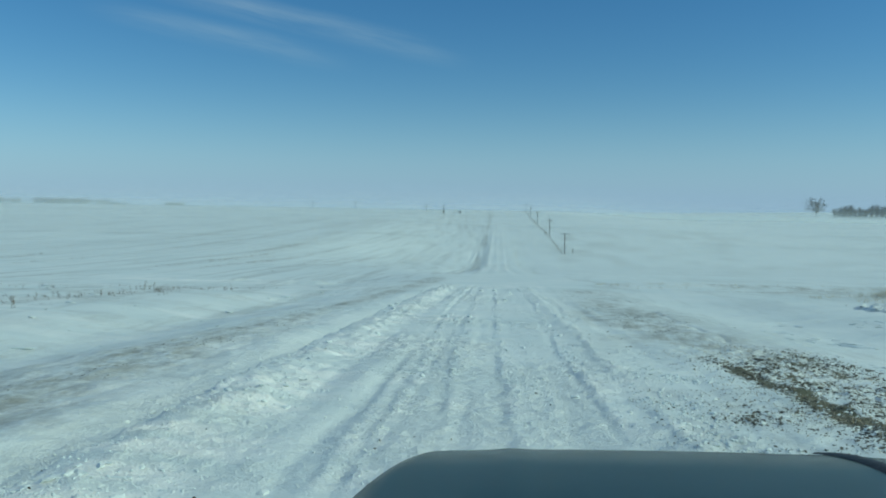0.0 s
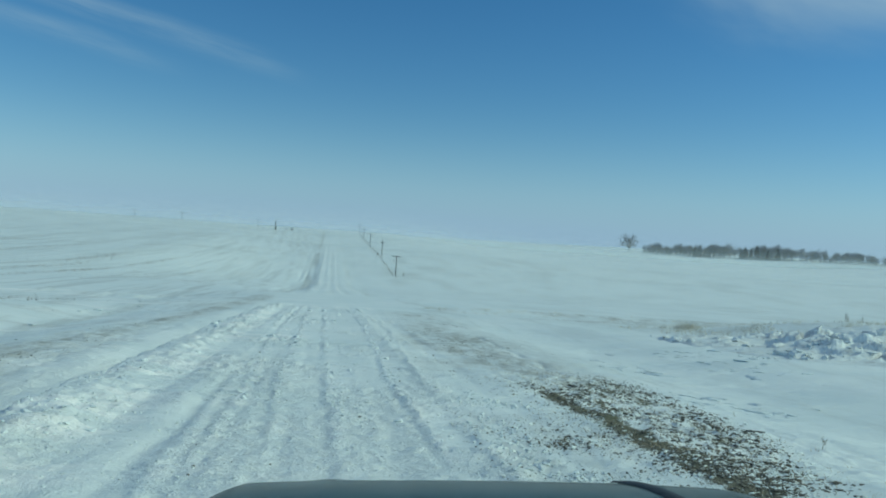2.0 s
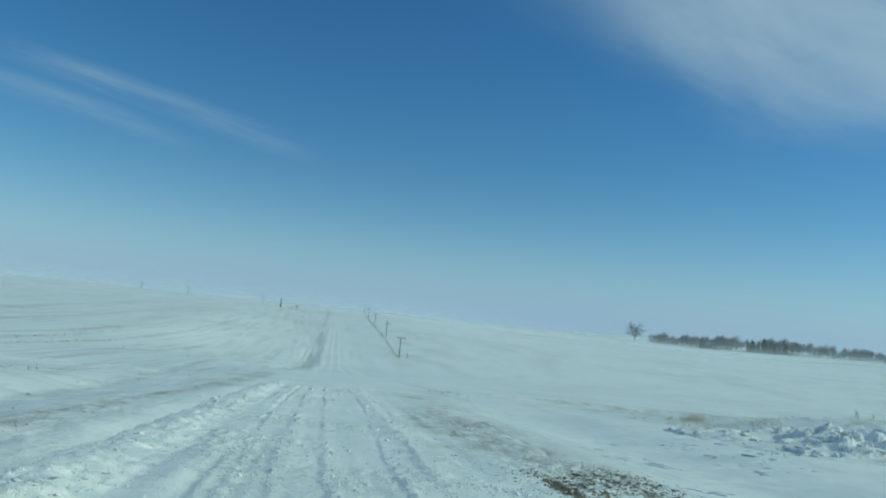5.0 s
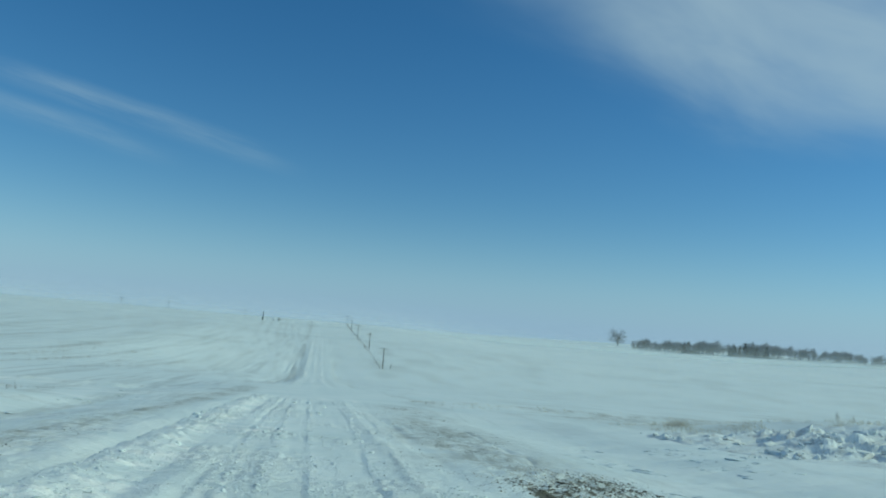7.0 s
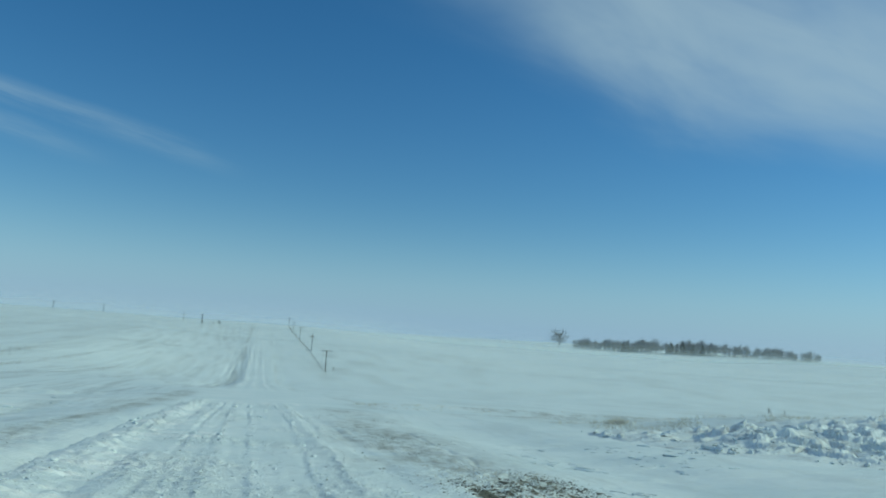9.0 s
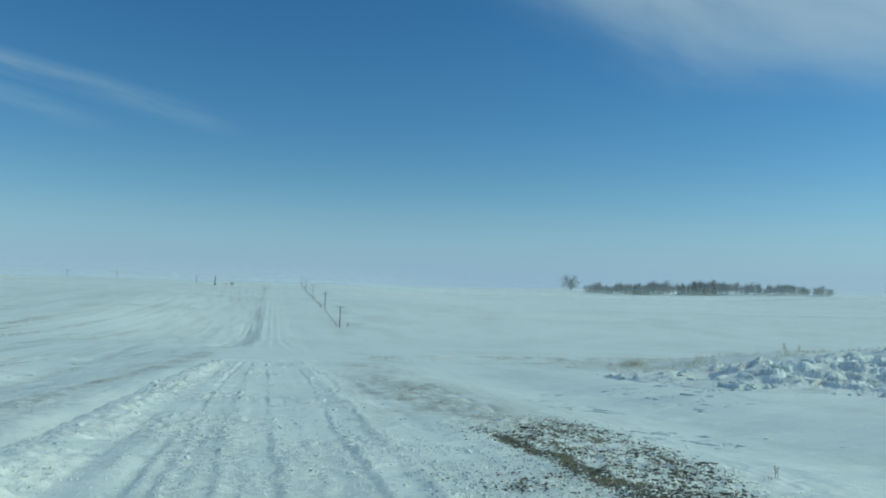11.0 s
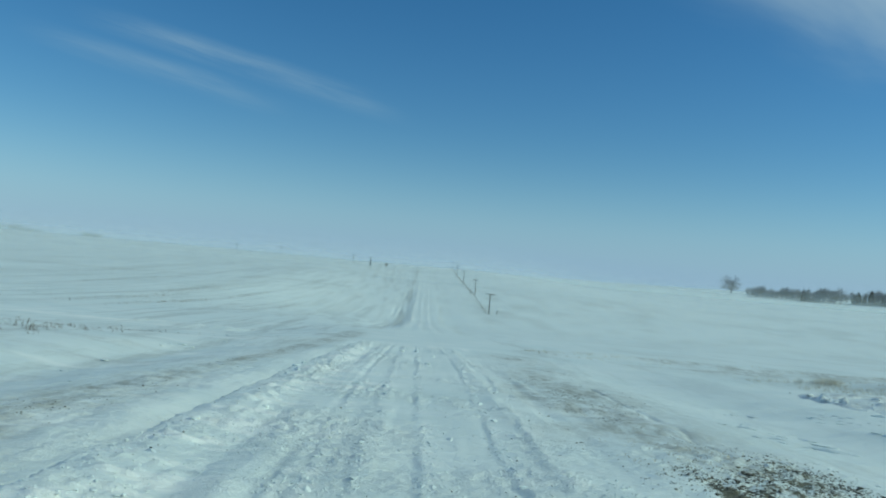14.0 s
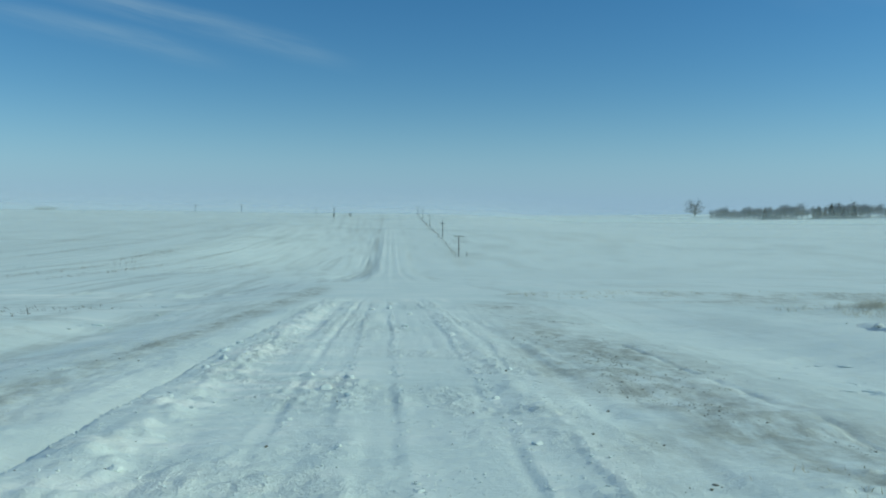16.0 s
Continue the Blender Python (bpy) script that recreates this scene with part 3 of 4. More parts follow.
def make_ground():
    xs = axis(-5.0, 6.6, 0.05, 1.035, -4200, 4200)
    ys = [4.0]
    while ys[-1] < 4600:
        ys.append(ys[-1] + ((max(0.045, 0.0036 * ys[-1]) if ys[-1] < 46 else 0.0056 * ys[-1]) if ys[-1] < 120 else 0.02 * ys[-1] * (0.35 + 0.65 * min(ys[-1] / 700.0, 1))))
    back, s = [], 0.06
    a = 4.0
    while a > -380:
        a -= s
        s *= 1.12
        back.append(a)
    ys = np.array(back[::-1] + ys)
    X, Y = np.meshgrid(xs, ys)
    Z = ground_z(X.ravel(), Y.ravel()).reshape(X.shape)
    rough, field = RELIEF["rough"], RELIEF["field"]
    bare, film = bare_masks(X.ravel(), Y.ravel())
    sun_tint = sun_tint_mask(X.ravel(), Y.ravel())
    verts = np.stack([X.ravel(), Y.ravel(), Z.ravel()], 1)
    r, c = np.meshgrid(np.arange(len(ys) - 1), np.arange(len(xs) - 1), indexing="ij")
    i = (r * len(xs) + c).ravel()
    quads = np.stack([i, i + 1, i + 1 + len(xs), i + len(xs)], 1)
    mx, my = X.ravel()[i], Y.ravel()[i]
    road = (mx > -4.3) & (mx < 3.6)
    for name, pick, label in (("ground", ~road, "open farmland under wind-packed drifted snow"), ("road", road, "straight country road under rutted, driven snow")):
        q = quads[pick]
        used = np.unique(q)
        renum = np.zeros(len(verts), np.int32)
        renum[used] = np.arange(len(used))
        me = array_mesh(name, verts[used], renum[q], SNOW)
        for attr, values in (("bare", bare), ("film", film), ("rough", rough), ("field", field), ("sun_tint", sun_tint)):
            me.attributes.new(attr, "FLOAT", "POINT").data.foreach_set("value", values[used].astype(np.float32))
        tagged(new(name, me), label, "ground" if name == "ground" else "road", kind="structure")


make_ground()


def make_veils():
    """Sheets that stand in for the haze of drifting snow dust across the valley, one behind another."""
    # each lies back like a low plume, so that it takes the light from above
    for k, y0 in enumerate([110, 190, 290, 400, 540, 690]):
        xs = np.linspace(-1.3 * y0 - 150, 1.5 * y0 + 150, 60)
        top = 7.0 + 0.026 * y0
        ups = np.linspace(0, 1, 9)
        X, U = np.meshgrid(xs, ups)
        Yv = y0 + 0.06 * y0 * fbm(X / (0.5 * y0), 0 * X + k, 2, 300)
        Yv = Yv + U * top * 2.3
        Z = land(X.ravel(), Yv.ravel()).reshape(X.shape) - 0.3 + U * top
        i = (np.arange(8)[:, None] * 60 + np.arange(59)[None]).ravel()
        me = array_mesh("snow_haze_sheet", np.stack([X.ravel(), Yv.ravel(), Z.ravel()], 1), np.stack([i, i + 1, i + 61, i + 60], 1), VEIL_NEAR if y0 < 350 else VEIL_MID if y0 < 600 else VEIL_FAR)
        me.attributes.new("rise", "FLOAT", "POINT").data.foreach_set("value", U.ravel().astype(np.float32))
        tagged(new("snow_haze_sheet", me), "thin white sheet standing in for haze of blown snow over the fields", "blowing snow", "blowing snow", "stuff")


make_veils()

# ---------------------------------------------------------------- loose snow, earth and plants
rng = np.random.default_rng(7)


def ico_arrays():
    bm = bmesh.new()
    bmesh.ops.create_icosphere(bm, subdivisions=1, radius=1.0)
    v = np.array([p.co[:] for p in bm.verts])
    f = np.array([[c.index for c in t.verts] for t in bm.faces])
    bm.free()
    return v, f


ICO = ico_arrays()


def scatter_lumps(name, xs, ys, sizes, mat, label, category, flat=0.7, long=(0.7, 1.5), heading=None, sink=0.3, jag=0.28, lift=None):
    """Many small broken lumps as one piece of stuff, each with its own shape, resting in the ground."""
    v, f = ICO
    n, k = len(xs), len(v)
    z = ground_z(xs, ys) + (0.0 if lift is None else lift)
    shape = v[None] * (1 + rng.uniform(-jag, jag, (n, k, 1)))
    stretch = np.stack([rng.uniform(*long, n), rng.uniform(0.75, 1.1, n), rng.uniform(0.7, 1.2, n) * flat], 1)
    shape = shape * stretch[:, None] * sizes[:, None, None]
    turn = rng.uniform(0, 2 * np.pi, n) if heading is None else heading + rng.normal(0, 0.25, n)
    c, s = np.cos(turn)[:, None], np.sin(turn)[:, None]
    x = shape[..., 0] * c - shape[..., 1] * s + xs[:, None]
    y = shape[..., 0] * s + shape[..., 1] * c + ys[:, None]
    h = shape[..., 2] + (z + sizes * flat * (1 - 2 * sink))[:, None]
    faces = (f[None] + (np.arange(n) * k)[:, None, None]).reshape(-1, 3)
    me = array_mesh(name, np.stack([x.ravel(), y.ravel(), h.ravel()], 1), faces, mat, False)
    return tagged(new(name, me), label, category, kind="stuff")


def spread(count, box, weight):
    """Random places in box, kept by a weight from 0 to 1; closer to the start of the road more of them."""
    x0, x1, y0, y1 = box
    xs, ys = rng.uniform(x0, x1, count), y0 * (y1 / y0) ** rng.uniform(0, 1, count)
    keep = rng.uniform(0, 1, count) < weight(xs, ys)
    return xs[keep], ys[keep]


def road_weight(x, y):
    tongue = step(fbm((x - 0.55 * y) / 7.0, (y + 0.25 * x) / 2.3, 2, 95), 0.15, 0.32) * (1 - 0.55 * bell(y, 16.5, 3.0))
    ridge = bell(x, -3.0, 0.5) + bell(x, -1.0, 0.3) + bell(x, 0.4, 0.35) + bell(x, 1.7, 0.35) + 0.6 * bell(x, -2.0, 0.5)
    return np.clip((0.03 + ridge) * (1 - 0.92 * tongue) * (0.35 + 2.2 * np.maximum(fbm(x / 0.9, y / 1.6, 2, 410), 0)), 0, 1)


def lognormal(n, mid, wide, top):
    return np.minimum(mid * np.exp(rng.normal(0, wide, n)), top)


def make_loose():
    xs, ys = spread(40000, (-4.4, 2.6, 4.6, 50), lambda x, y: road_weight(x, y) * (1 - 0.8 * step(y, 13, 24)))
    scatter_lumps("snow_crumbs", xs, ys, lognormal(len(xs), 0.0075, 0.5, 0.02) * (0.8 + 0.015 * ys), CHUNK, "crumbs of driven snow strewn along the wheel tracks", "snow crumbs", sink=0.42)
    xs, ys = [], []
    for k, (at, high, run) in enumerate(EDGES):
        y = 11 * (50 / 11) ** rng.uniform(0, 1, 1300)
        y = y[rng.uniform(0, 1, len(y)) < np.clip(0.45 + 1.8 * value_noise(y / 1.6, 0 * y + k, 433), 0, 1)]
        xs.append(np.interp(y, *at) + rng.normal(0.06, 0.09, len(y)))
        ys.append(y)
    xs, ys = np.concatenate(xs), np.concatenate(ys)
    scatter_lumps("edge_crumbs", xs, ys, lognormal(len(xs), 0.0085, 0.55, 0.034), CHUNK, "broken snow crumbs along the edges of the wheel tracks", "snow crumbs", 0.55, (0.8, 2.2), sink=0.42, jag=0.45)
    # whiter broken crust on the left shoulder's ridge and where the side road comes in
    xs, ys = spread(11000, (-4.6, -1.6, 5, 34), lambda x, y: 0.75 * bell(x + 0.2 * value_noise(y / 2.0, 0 * y, 431), -2.95, 0.6) * np.clip(0.3 + 2 * value_noise(y / 2.3, 0 * y, 430), 0, 1))
    scatter_lumps("snow_crust", xs, ys, lognormal(len(xs), 0.011, 0.55, 0.045), CHUNK, "broken white crust along the ridge beside the road", "snow crust", 0.5, (0.8, 2.0), sink=0.45, jag=0.45)
    xs, ys = spread(9000, (1.7, 3.6, 6.5, 14), lambda x, y: 0.6 * bell(x, 2.5 + 0.05 * (y - 8), 0.55) * np.clip(0.5 + 2 * fbm(x, y, 2, 440), 0, 1))
    scatter_lumps("snow_grit", xs, ys, lognormal(len(xs), 0.012, 0.45, 0.035), CHUNK, "fine snow grit beside the bared verge", "snow grit")

    def verge(x, y):
        strip, wide, small = verge_masks(x, y)
        return np.clip((0.8 * strip + 0.6 * wide + 0.7 * small) * np.clip(0.5 + 2.2 * fbm(x / 0.6, y / 0.8, 2, 450), 0.08, 1), 0, 1)

    xs, ys = spread(100000, (2.2, 7.6, 6.5, 22), verge)
    scatter_lumps("earth_clods", xs, ys, lognormal(len(xs), 0.0072, 0.55, 0.024), EARTH, "frozen brown earth clods on the bared verge", "earth clods", 0.6, (0.8, 1.9), jag=0.4)
    # larger flat clods that the wind left standing, long across the wind
    xs, ys = spread(14000, (3.6, 7.6, 7.0, 20), lambda x, y: verge_masks(x, y)[1] * np.clip(0.2 + 2.2 * fbm(x / 0.8, y / 1.0, 2, 455), 0, 1))
    scatter_lumps("large_earth_clods", xs, ys, lognormal(len(xs), 0.0105, 0.55, 0.045), EARTH, "flat dark clods of frozen earth on the half-covered verge", "earth clods", 0.5, (1.1, 2.4), radians(-25), 0.38, 0.42)
    xs, ys = spread(9000, (1.6, 4.2, 6.5, 11), lambda x, y: 0.5 * np.clip(0.45 + 2.2 * fbm(x / 0.5, y / 0.6, 2, 457), 0, 1))
    scatter_lumps("dark_grit", xs, ys, lognormal(len(xs), 0.0048, 0.45, 0.013), EARTH, "fine dark grit in the snow beside the verge", "grit", 0.6, jag=0.4)
    xs, ys = spread(30000, (2.2, 8.2, 6.5, 19), lambda x, y: np.clip(1.3 * verge(x - 0.2, y), 0, 1))
    scatter_lumps("snow_flecks", xs, ys, lognormal(len(xs), 0.008, 0.5, 0.024), CHUNK, "wind-blown flecks of snow caught between earth clods", "snow flecks", 0.6, (1.0, 2.6), radians(25))
    # dark crumbs carried over the tail of the verge, the left shoulder and the road
    xs, ys = spread(14000, (2.0, 7.4, 13, 46), lambda x, y: np.clip(bell(x, np.interp(y, [13, 20, 30, 48], [3.9, 4.2, 4.9, 5.0]), 1.3) * np.clip(0.1 + 2.4 * fbm(x / 0.8, y / 2.0, 3, 460), 0, 1), 0, 1))
    scatter_lumps("earth_crumbs", xs, ys, lognormal(len(xs), 0.008, 0.5, 0.022), EARTH, "dark earth crumbs over the snowy shoulder", "earth crumbs", 0.5)
    xs, ys = spread(3500, (-7.4, -4.6, 6, 30), lambda x, y: np.clip(bell(x, -5.8, 0.7) * np.clip(0.0 + 2.6 * fbm(x / 0.8, y / 2.2, 3, 470), 0, 1), 0, 1))
    scatter_lumps("gravel_crumbs", xs, ys, lognormal(len(xs), 0.008, 0.5, 0.022), EARTH, "gravel and earth showing on the left shoulder", "gravel", 0.5)
    xs, ys = spread(900, (-4, 2.6, 4.6, 30), lambda x, y: 0.35 * road_weight(x, y) + 0.02)
    scatter_lumps("road_grit", xs, ys, lognormal(len(xs), 0.008, 0.4, 0.022), EARTH, "dark grit dropped on the snowy road", "grit")
    # wind-cut scales of crust on the smooth drift between verge and bank
    xs, ys = spread(2600, (6.5, 16.0, 13, 27), lambda x, y: 0.6 * bell(x - 0.25 * (y - 20), 9.8, 2.2) * np.clip(0.2 + 2.4 * fbm(x / 2, y / 2, 2, 480), 0, 1))
    scatter_lumps("crust_scales", xs, ys, lognormal(len(xs), 0.030, 0.55, 0.12), CHUNK, "wind-cut scales of crust on a smooth drift", "snow crust", 0.45, (1.8, 3.8), radians(-30), 0.35, 0.4)
    xs, ys = spread(700, (-24, -6.5, 16, 52), lambda x, y: 0.06 + 0.02 * step(y, 20, 40))
    scatter_lumps("drift_scales", xs, ys, lognormal(len(xs), 0.06, 0.4, 0.14), CHUNK, "wind-cut scales of crust on the left-hand drift", "snow crust", 0.4, (1.6, 3.2), radians(-8), 0.25)


make_loose()


def lump_mesh(name, size, seed, flat=0.75, cuts=7, mat=CHUNK):
    """An angular block of broken snow: a ball cut by a few planes."""
    r = random.Random(seed)
    bm = bmesh.new()
    bmesh.ops.create_icosphere(bm, subdivisions=2, radius=1.0)
    for _ in range(cuts):
        n = Vector((r.gauss(0, 1), r.gauss(0, 1), r.gauss(0, 1))).normalized()
        d = r.uniform(0.45, 0.8)
        for v in bm.verts:
            over = v.co.dot(n) - d
            if over > 0:
                v.co -= n * over * 0.98
    for v in bm.verts:
        v.co += 0.06 * noise.noise_vector(v.co * 3 + Vector((seed, 0, 0)))
        v.co.x *= r.uniform(1.0, 1.02)
        v.co.z *= flat
        v.co *= size
    me = bpy.data.meshes.new(name)
    bm.to_mesh(me)
    bm.free()
    me.materials.append(mat)
    return me


def make_clods():
    """Single clods that stand out on the road."""
    meshes = [lump_mesh("snow_clod", 1.0, 50 + k) for k in range(5)]
    spots = [(0.97, 9.93, 0.09), (0.2, 11.9, 0.08), (-1.06, 11.29, 0.1), (1.9, 8.3, 0.06), (1.5, 9.0, 0.07), (-0.4, 8.2, 0.06), (-1.5, 23.2, 0.20), (-1.1, 21.9, 0.16), (-0.8, 22.8, 0.15),
             (-0.7, 21.0, 0.12), (-3.5, 26.3, 0.19), (-3.7, 27.4, 0.2), (-3.3, 25.2, 0.17), (-3.6, 28.6, 0.16), (-3.4, 24.1, 0.14), (0.3, 34.0, 0.17), (1.5, 31.0, 0.16), (1.35, 21.0, 0.11),
             (1.4, 18.0, 0.1), (-2.6, 17.0, 0.12), (-3.2, 15.0, 0.13), (-2.9, 12.2, 0.12), (-3.1, 9.0, 0.1), (0.5, 15.5, 0.1), (-0.2, 44.0, 0.22), (-0.9, 42.5, 0.2), (0.6, 40.0, 0.2), (2.0, 24.0, 0.13)]
    for k, (x, y, s) in enumerate(spots):
        ob = new("snow_clod", meshes[k % 5])
        ob.matrix_basis = pose(x, y, ground_z(x, y)[0] + 0.05 * s, rz=57 * k) @ Matrix.Diagonal((s * 0.75, s * 0.6, s * 0.5, 1))
        tagged(ob, "loose clod of packed snow lying on the rutted road", "snow clod", "clods on the road")


make_clods()


def make_bank():
    """The ploughed heap of snow blocks at the foot of the grassy bank."""
    bank = new("snow_bank")
    bank.location = (20, 28.5, float(land(np.array([20.0]), np.array([28.5]))[0]))
    tagged(bank, "ploughed heap of broken snow blocks below a grassy bank", "snow bank")
    xs, ys = np.meshgrid(np.linspace(-8.5, 18, 300), np.linspace(-10.5, 9.0, 210))
    X, Y = xs.ravel() + 20, ys.ravel() + 28.5
    body = heap_body(X, Y)
    Z = heap_height(X, Y)
    Z = ground_z(X, Y) + np.where(body > 0.10, Z, Z * np.clip((body - 0.04) / 0.06, 0, 1) - 0.10 * (1 - np.clip((body - 0.04) / 0.06, 0, 1)))
    i = (np.arange(209)[:, None] * 300 + np.arange(299)[None]).ravel()
    q = np.stack([i, i + 1, i + 301, i + 300], 1)
    q = q[(body[q].max(1) > 0.02)]
    me = array_mesh("mound", np.stack([X - 20, Y - 28.5, Z - bank.location.z], 1), q, DIRTY, False)
    new("mound", me).parent = bank
    meshes = [lump_mesh("block", 1.0, 80 + k, 0.55, 13, DIRTY) for k in range(9)]
    r = random.Random(5)
    for k in range(120):
        x = r.uniform(14.6, 32.0)
        ridge = float(bank_ridge(np.array([x]))[0])
        y = ridge + max(-4.2, min(3.0, r.gauss(-0.9, 1.8)))
        fade = min(1.0, 0.35 + (x - 13.0) / 6.0)
        s = min(r.lognormvariate(-1.7, 0.55), 0.5) * fade
        z = ground_z(x, y)[0] + float(heap_height(np.array([x]), np.array([y]))[0])
        ob = new("block", meshes[k % 9])
        ob.parent = bank
        ob.matrix_basis = Matrix.Translation((x - 20, y - 28.5, z - bank.location.z - 0.15 * s)) @ Euler((r.gauss(0, 0.35), r.gauss(0, 0.35), r.uniform(0, 6.28))).to_matrix().to_4x4() @ Matrix.Diagonal((s * r.uniform(0.9, 1.8), s, s * r.uniform(0.6, 1.1), 1))


def heap_body(x, y):
    away = y - bank_ridge(x)
    return np.exp(-(np.abs(away) / np.where(away < 0, 4.2, 5.2)) ** 2.6) * step(x, 12.8, 20.0) * (1 - step(x, 36, 42))


def heap_height(x, y):
    """Broken terraces that climb towards the bank, over a churned surface."""
    body = heap_body(x, y)
    away = y - bank_ridge(x)
    climb = np.clip((away + 4.6) / 5.5, 0, 1) * 3.2 + 2.6 * fbm((x + 0.4 * y) / 2.2, (y - 0.3 * x) / 1.5, 3, 515, 0.6)
    climb = np.clip(climb, 0, 4)
    shelf = (np.floor(climb) + step(climb - np.floor(climb), 0.62, 0.95)) / 4
    churned = np.abs(fbm((x + 0.4 * y) / 1.0, y / 0.55, 4, 510, 0.65)) * np.clip(0.4 + 2 * fbm(x / 1.5, y / 1.2, 2, 517), 0, 1)
    return body * (0.08 + 0.92 * shelf + 0.40 * churned)


make_bank()


def make_rubble():
    xs = rng.uniform(14.2, 34, 2200)
    ys = bank_ridge(xs) + rng.normal(-0.8, 2.3, len(xs))
    keep = rng.uniform(0, 1, len(xs)) < np.clip(0.25 + 2.5 * fbm(xs / 1.2, ys / 1.0, 2, 560), 0, 1)
    xs, ys = xs[keep], ys[keep]
    scatter_lumps("snow_rubble", xs, ys, lognormal(len(xs), 0.05, 0.55, 0.16), DIRTY, "small snow rubble between the blocks of a ploughed heap", "snow rubble", 0.8, (0.8, 1.8), lift=heap_height(xs, ys), jag=0.4)


make_rubble()


def blades(xs, ys, heights, lean=0.5, width=0.008, per=6, wind=(-0.5, -0.2), zs=None):
    """Grass blades as thin bent triangles in tufts."""
    n = len(xs) * per
    x = np.repeat(xs, per) + rng.normal(0, 0.05, n)
    y = np.repeat(ys, per) + rng.normal(0, 0.05, n)
    h = np.repeat(heights, per) * rng.uniform(0.5, 1.1, n)
    z = (ground_z(x, y) if zs is None else np.repeat(zs, per)) - 0.03
    a = rng.uniform(0, 2 * np.pi, n)
    dx, dy = np.cos(a) * width * rng.uniform(0.7, 1.5, n), np.sin(a) * width
    lx, ly = (rng.normal(wind[0], 0.5, n)) * lean * h, (rng.normal(wind[1], 0.5, n)) * lean * h
    v = np.stack([np.stack([x - dx, y - dy, z], 1), np.stack([x + dx, y + dy, z], 1),
                  np.stack([x + dx * .7 + lx * .35, y + dy * .7 + ly * .35, z + h * .6], 1), np.stack([x - dx * .7 + lx * .35, y - dy * .7 + ly * .35, z + h * .6], 1),
                  np.stack([x + lx, y + ly, z + h], 1)], 1).reshape(-1, 3)
    b = (np.arange(n) * 5)[:, None]
    f = np.concatenate([b + [0, 1, 2], b + [0, 2, 3], b + [3, 2, 4]])
    return v, f


def make_grass():
    # along the bank of the side road
    xs = rng.uniform(15.5, 75, 3000)
    ys = bank_line(xs) + rng.normal(-0.6, 1.8, len(xs))
    keep = rng.uniform(0, 1, len(xs)) < np.clip(0.25 + 1.8 * fbm(xs / 2.5, ys / 1.5, 2, 520), 0, 1)
    xs, ys = xs[keep], ys[keep]
    v, f = blades(xs, ys, rng.uniform(0.08, 0.26, len(xs)), 0.7, 0.006)
    tagged(new("bank_grass", array_mesh("bank_grass", v, f, PALE, False)), "bleached dead grass poking through the snow along a bank", "dead grass", kind="stuff")
    xs = rng.uniform(7, 60, 2600)
    ys = 59.5 - np.abs(rng.normal(0, 5.0, len(xs))) * np.clip((xs - 5) / 14, 0.15, 1)
    keep = rng.uniform(0, 1, len(xs)) < np.clip(0.35 + 1.8 * fbm(xs / 2.5, ys / 1.5, 2, 522), 0, 1)
    v, f = blades(xs[keep], ys[keep], rng.uniform(0.06, 0.2, keep.sum()), 0.8, 0.007)
    tagged(new("shoulder_grass", array_mesh("shoulder_grass", v, f, PALE, False)), "thin straw-coloured grass along the side road's far shoulder", "dead grass", kind="stuff")
    # on top of the heap's far side
    xs = rng.uniform(16.5, 40, 2600)
    ys = bank_line(xs) + rng.uniform(-4.5, 0.6, len(xs))
    keep = rng.uniform(0, 1, len(xs)) < np.clip(0.35 + 2.0 * fbm(xs / 1.5, ys / 1.5, 2, 530), 0, 1)
    v, f = blades(xs[keep], ys[keep], rng.uniform(0.12, 0.34, keep.sum()), 0.6, 0.005)
    tagged(new("heap_grass", array_mesh("heap_grass", v, f, PALE, False)), "tall dead grass behind the ploughed snow heap", "dead grass", kind="stuff")
    # straw bits on the bared verge
    xs, ys = spread(1500, (3.0, 6.5, 6.5, 17), lambda x, y: bell(x, 4.6, 1.2))
    v, f = blades(xs, ys, rng.uniform(0.03, 0.12, len(xs)), 1.6, 0.004, 3)
    tagged(new("verge_straw", array_mesh("verge_straw", v, f, STRAW, False)), "short straw and stubble on the bared verge", "straw", kind="stuff")
    # stubble over the left field's near edge and the far line under the poles
    xs, ys = rng.uniform(-34, -13.5, 1300), rng.uniform(20, 60, 1300)
    keep = rng.uniform(0, 1, 1300) < np.clip(0.1 + 1.6 * fbm(xs / 3, ys / 3, 2, 540) + 0.4 * bell(xs, -15.8, 1.0), 0, 1)
    v, f = blades(xs[keep], ys[keep], rng.uniform(0.06, 0.25, keep.sum()), 0.5, 0.008, 4)
    tagged(new("field_stubble", array_mesh("field_stubble", v, f, STALK, False)), "sparse dark stubble standing in the snowy field", "stubble", kind="stuff")
    xs, ys = rng.uniform(-110, -9, 90000), 84 * (460 / 84) ** rng.uniform(0, 1, 90000)
    keep = rng.uniform(0, 1, len(xs)) < 0.36 * seed_rows(xs, ys) * (0.3 + 0.7 * step(ys, 100, 150)) * np.clip(0.25 + 2.2 * fbm(xs / 5.0, ys / 120.0, 2, 232), 0, 1)
    v, f = blades(xs[keep], ys[keep], rng.uniform(0.10, 0.30, keep.sum()) * (1 + ys[keep] / 500), 0.6, 0.013, 4)
    tagged(new("row_stubble", array_mesh("row_stubble", v, f, STALK, False)), "rows of dark stubble showing through snow on a slope", "stubble", kind="stuff")
    ys = rng.uniform(250, 640, 700)
    xs = 20.6 + rng.normal(0, 0.5, len(ys)) + 0.5 * value_noise(ys / 20, 0 * ys, 550)
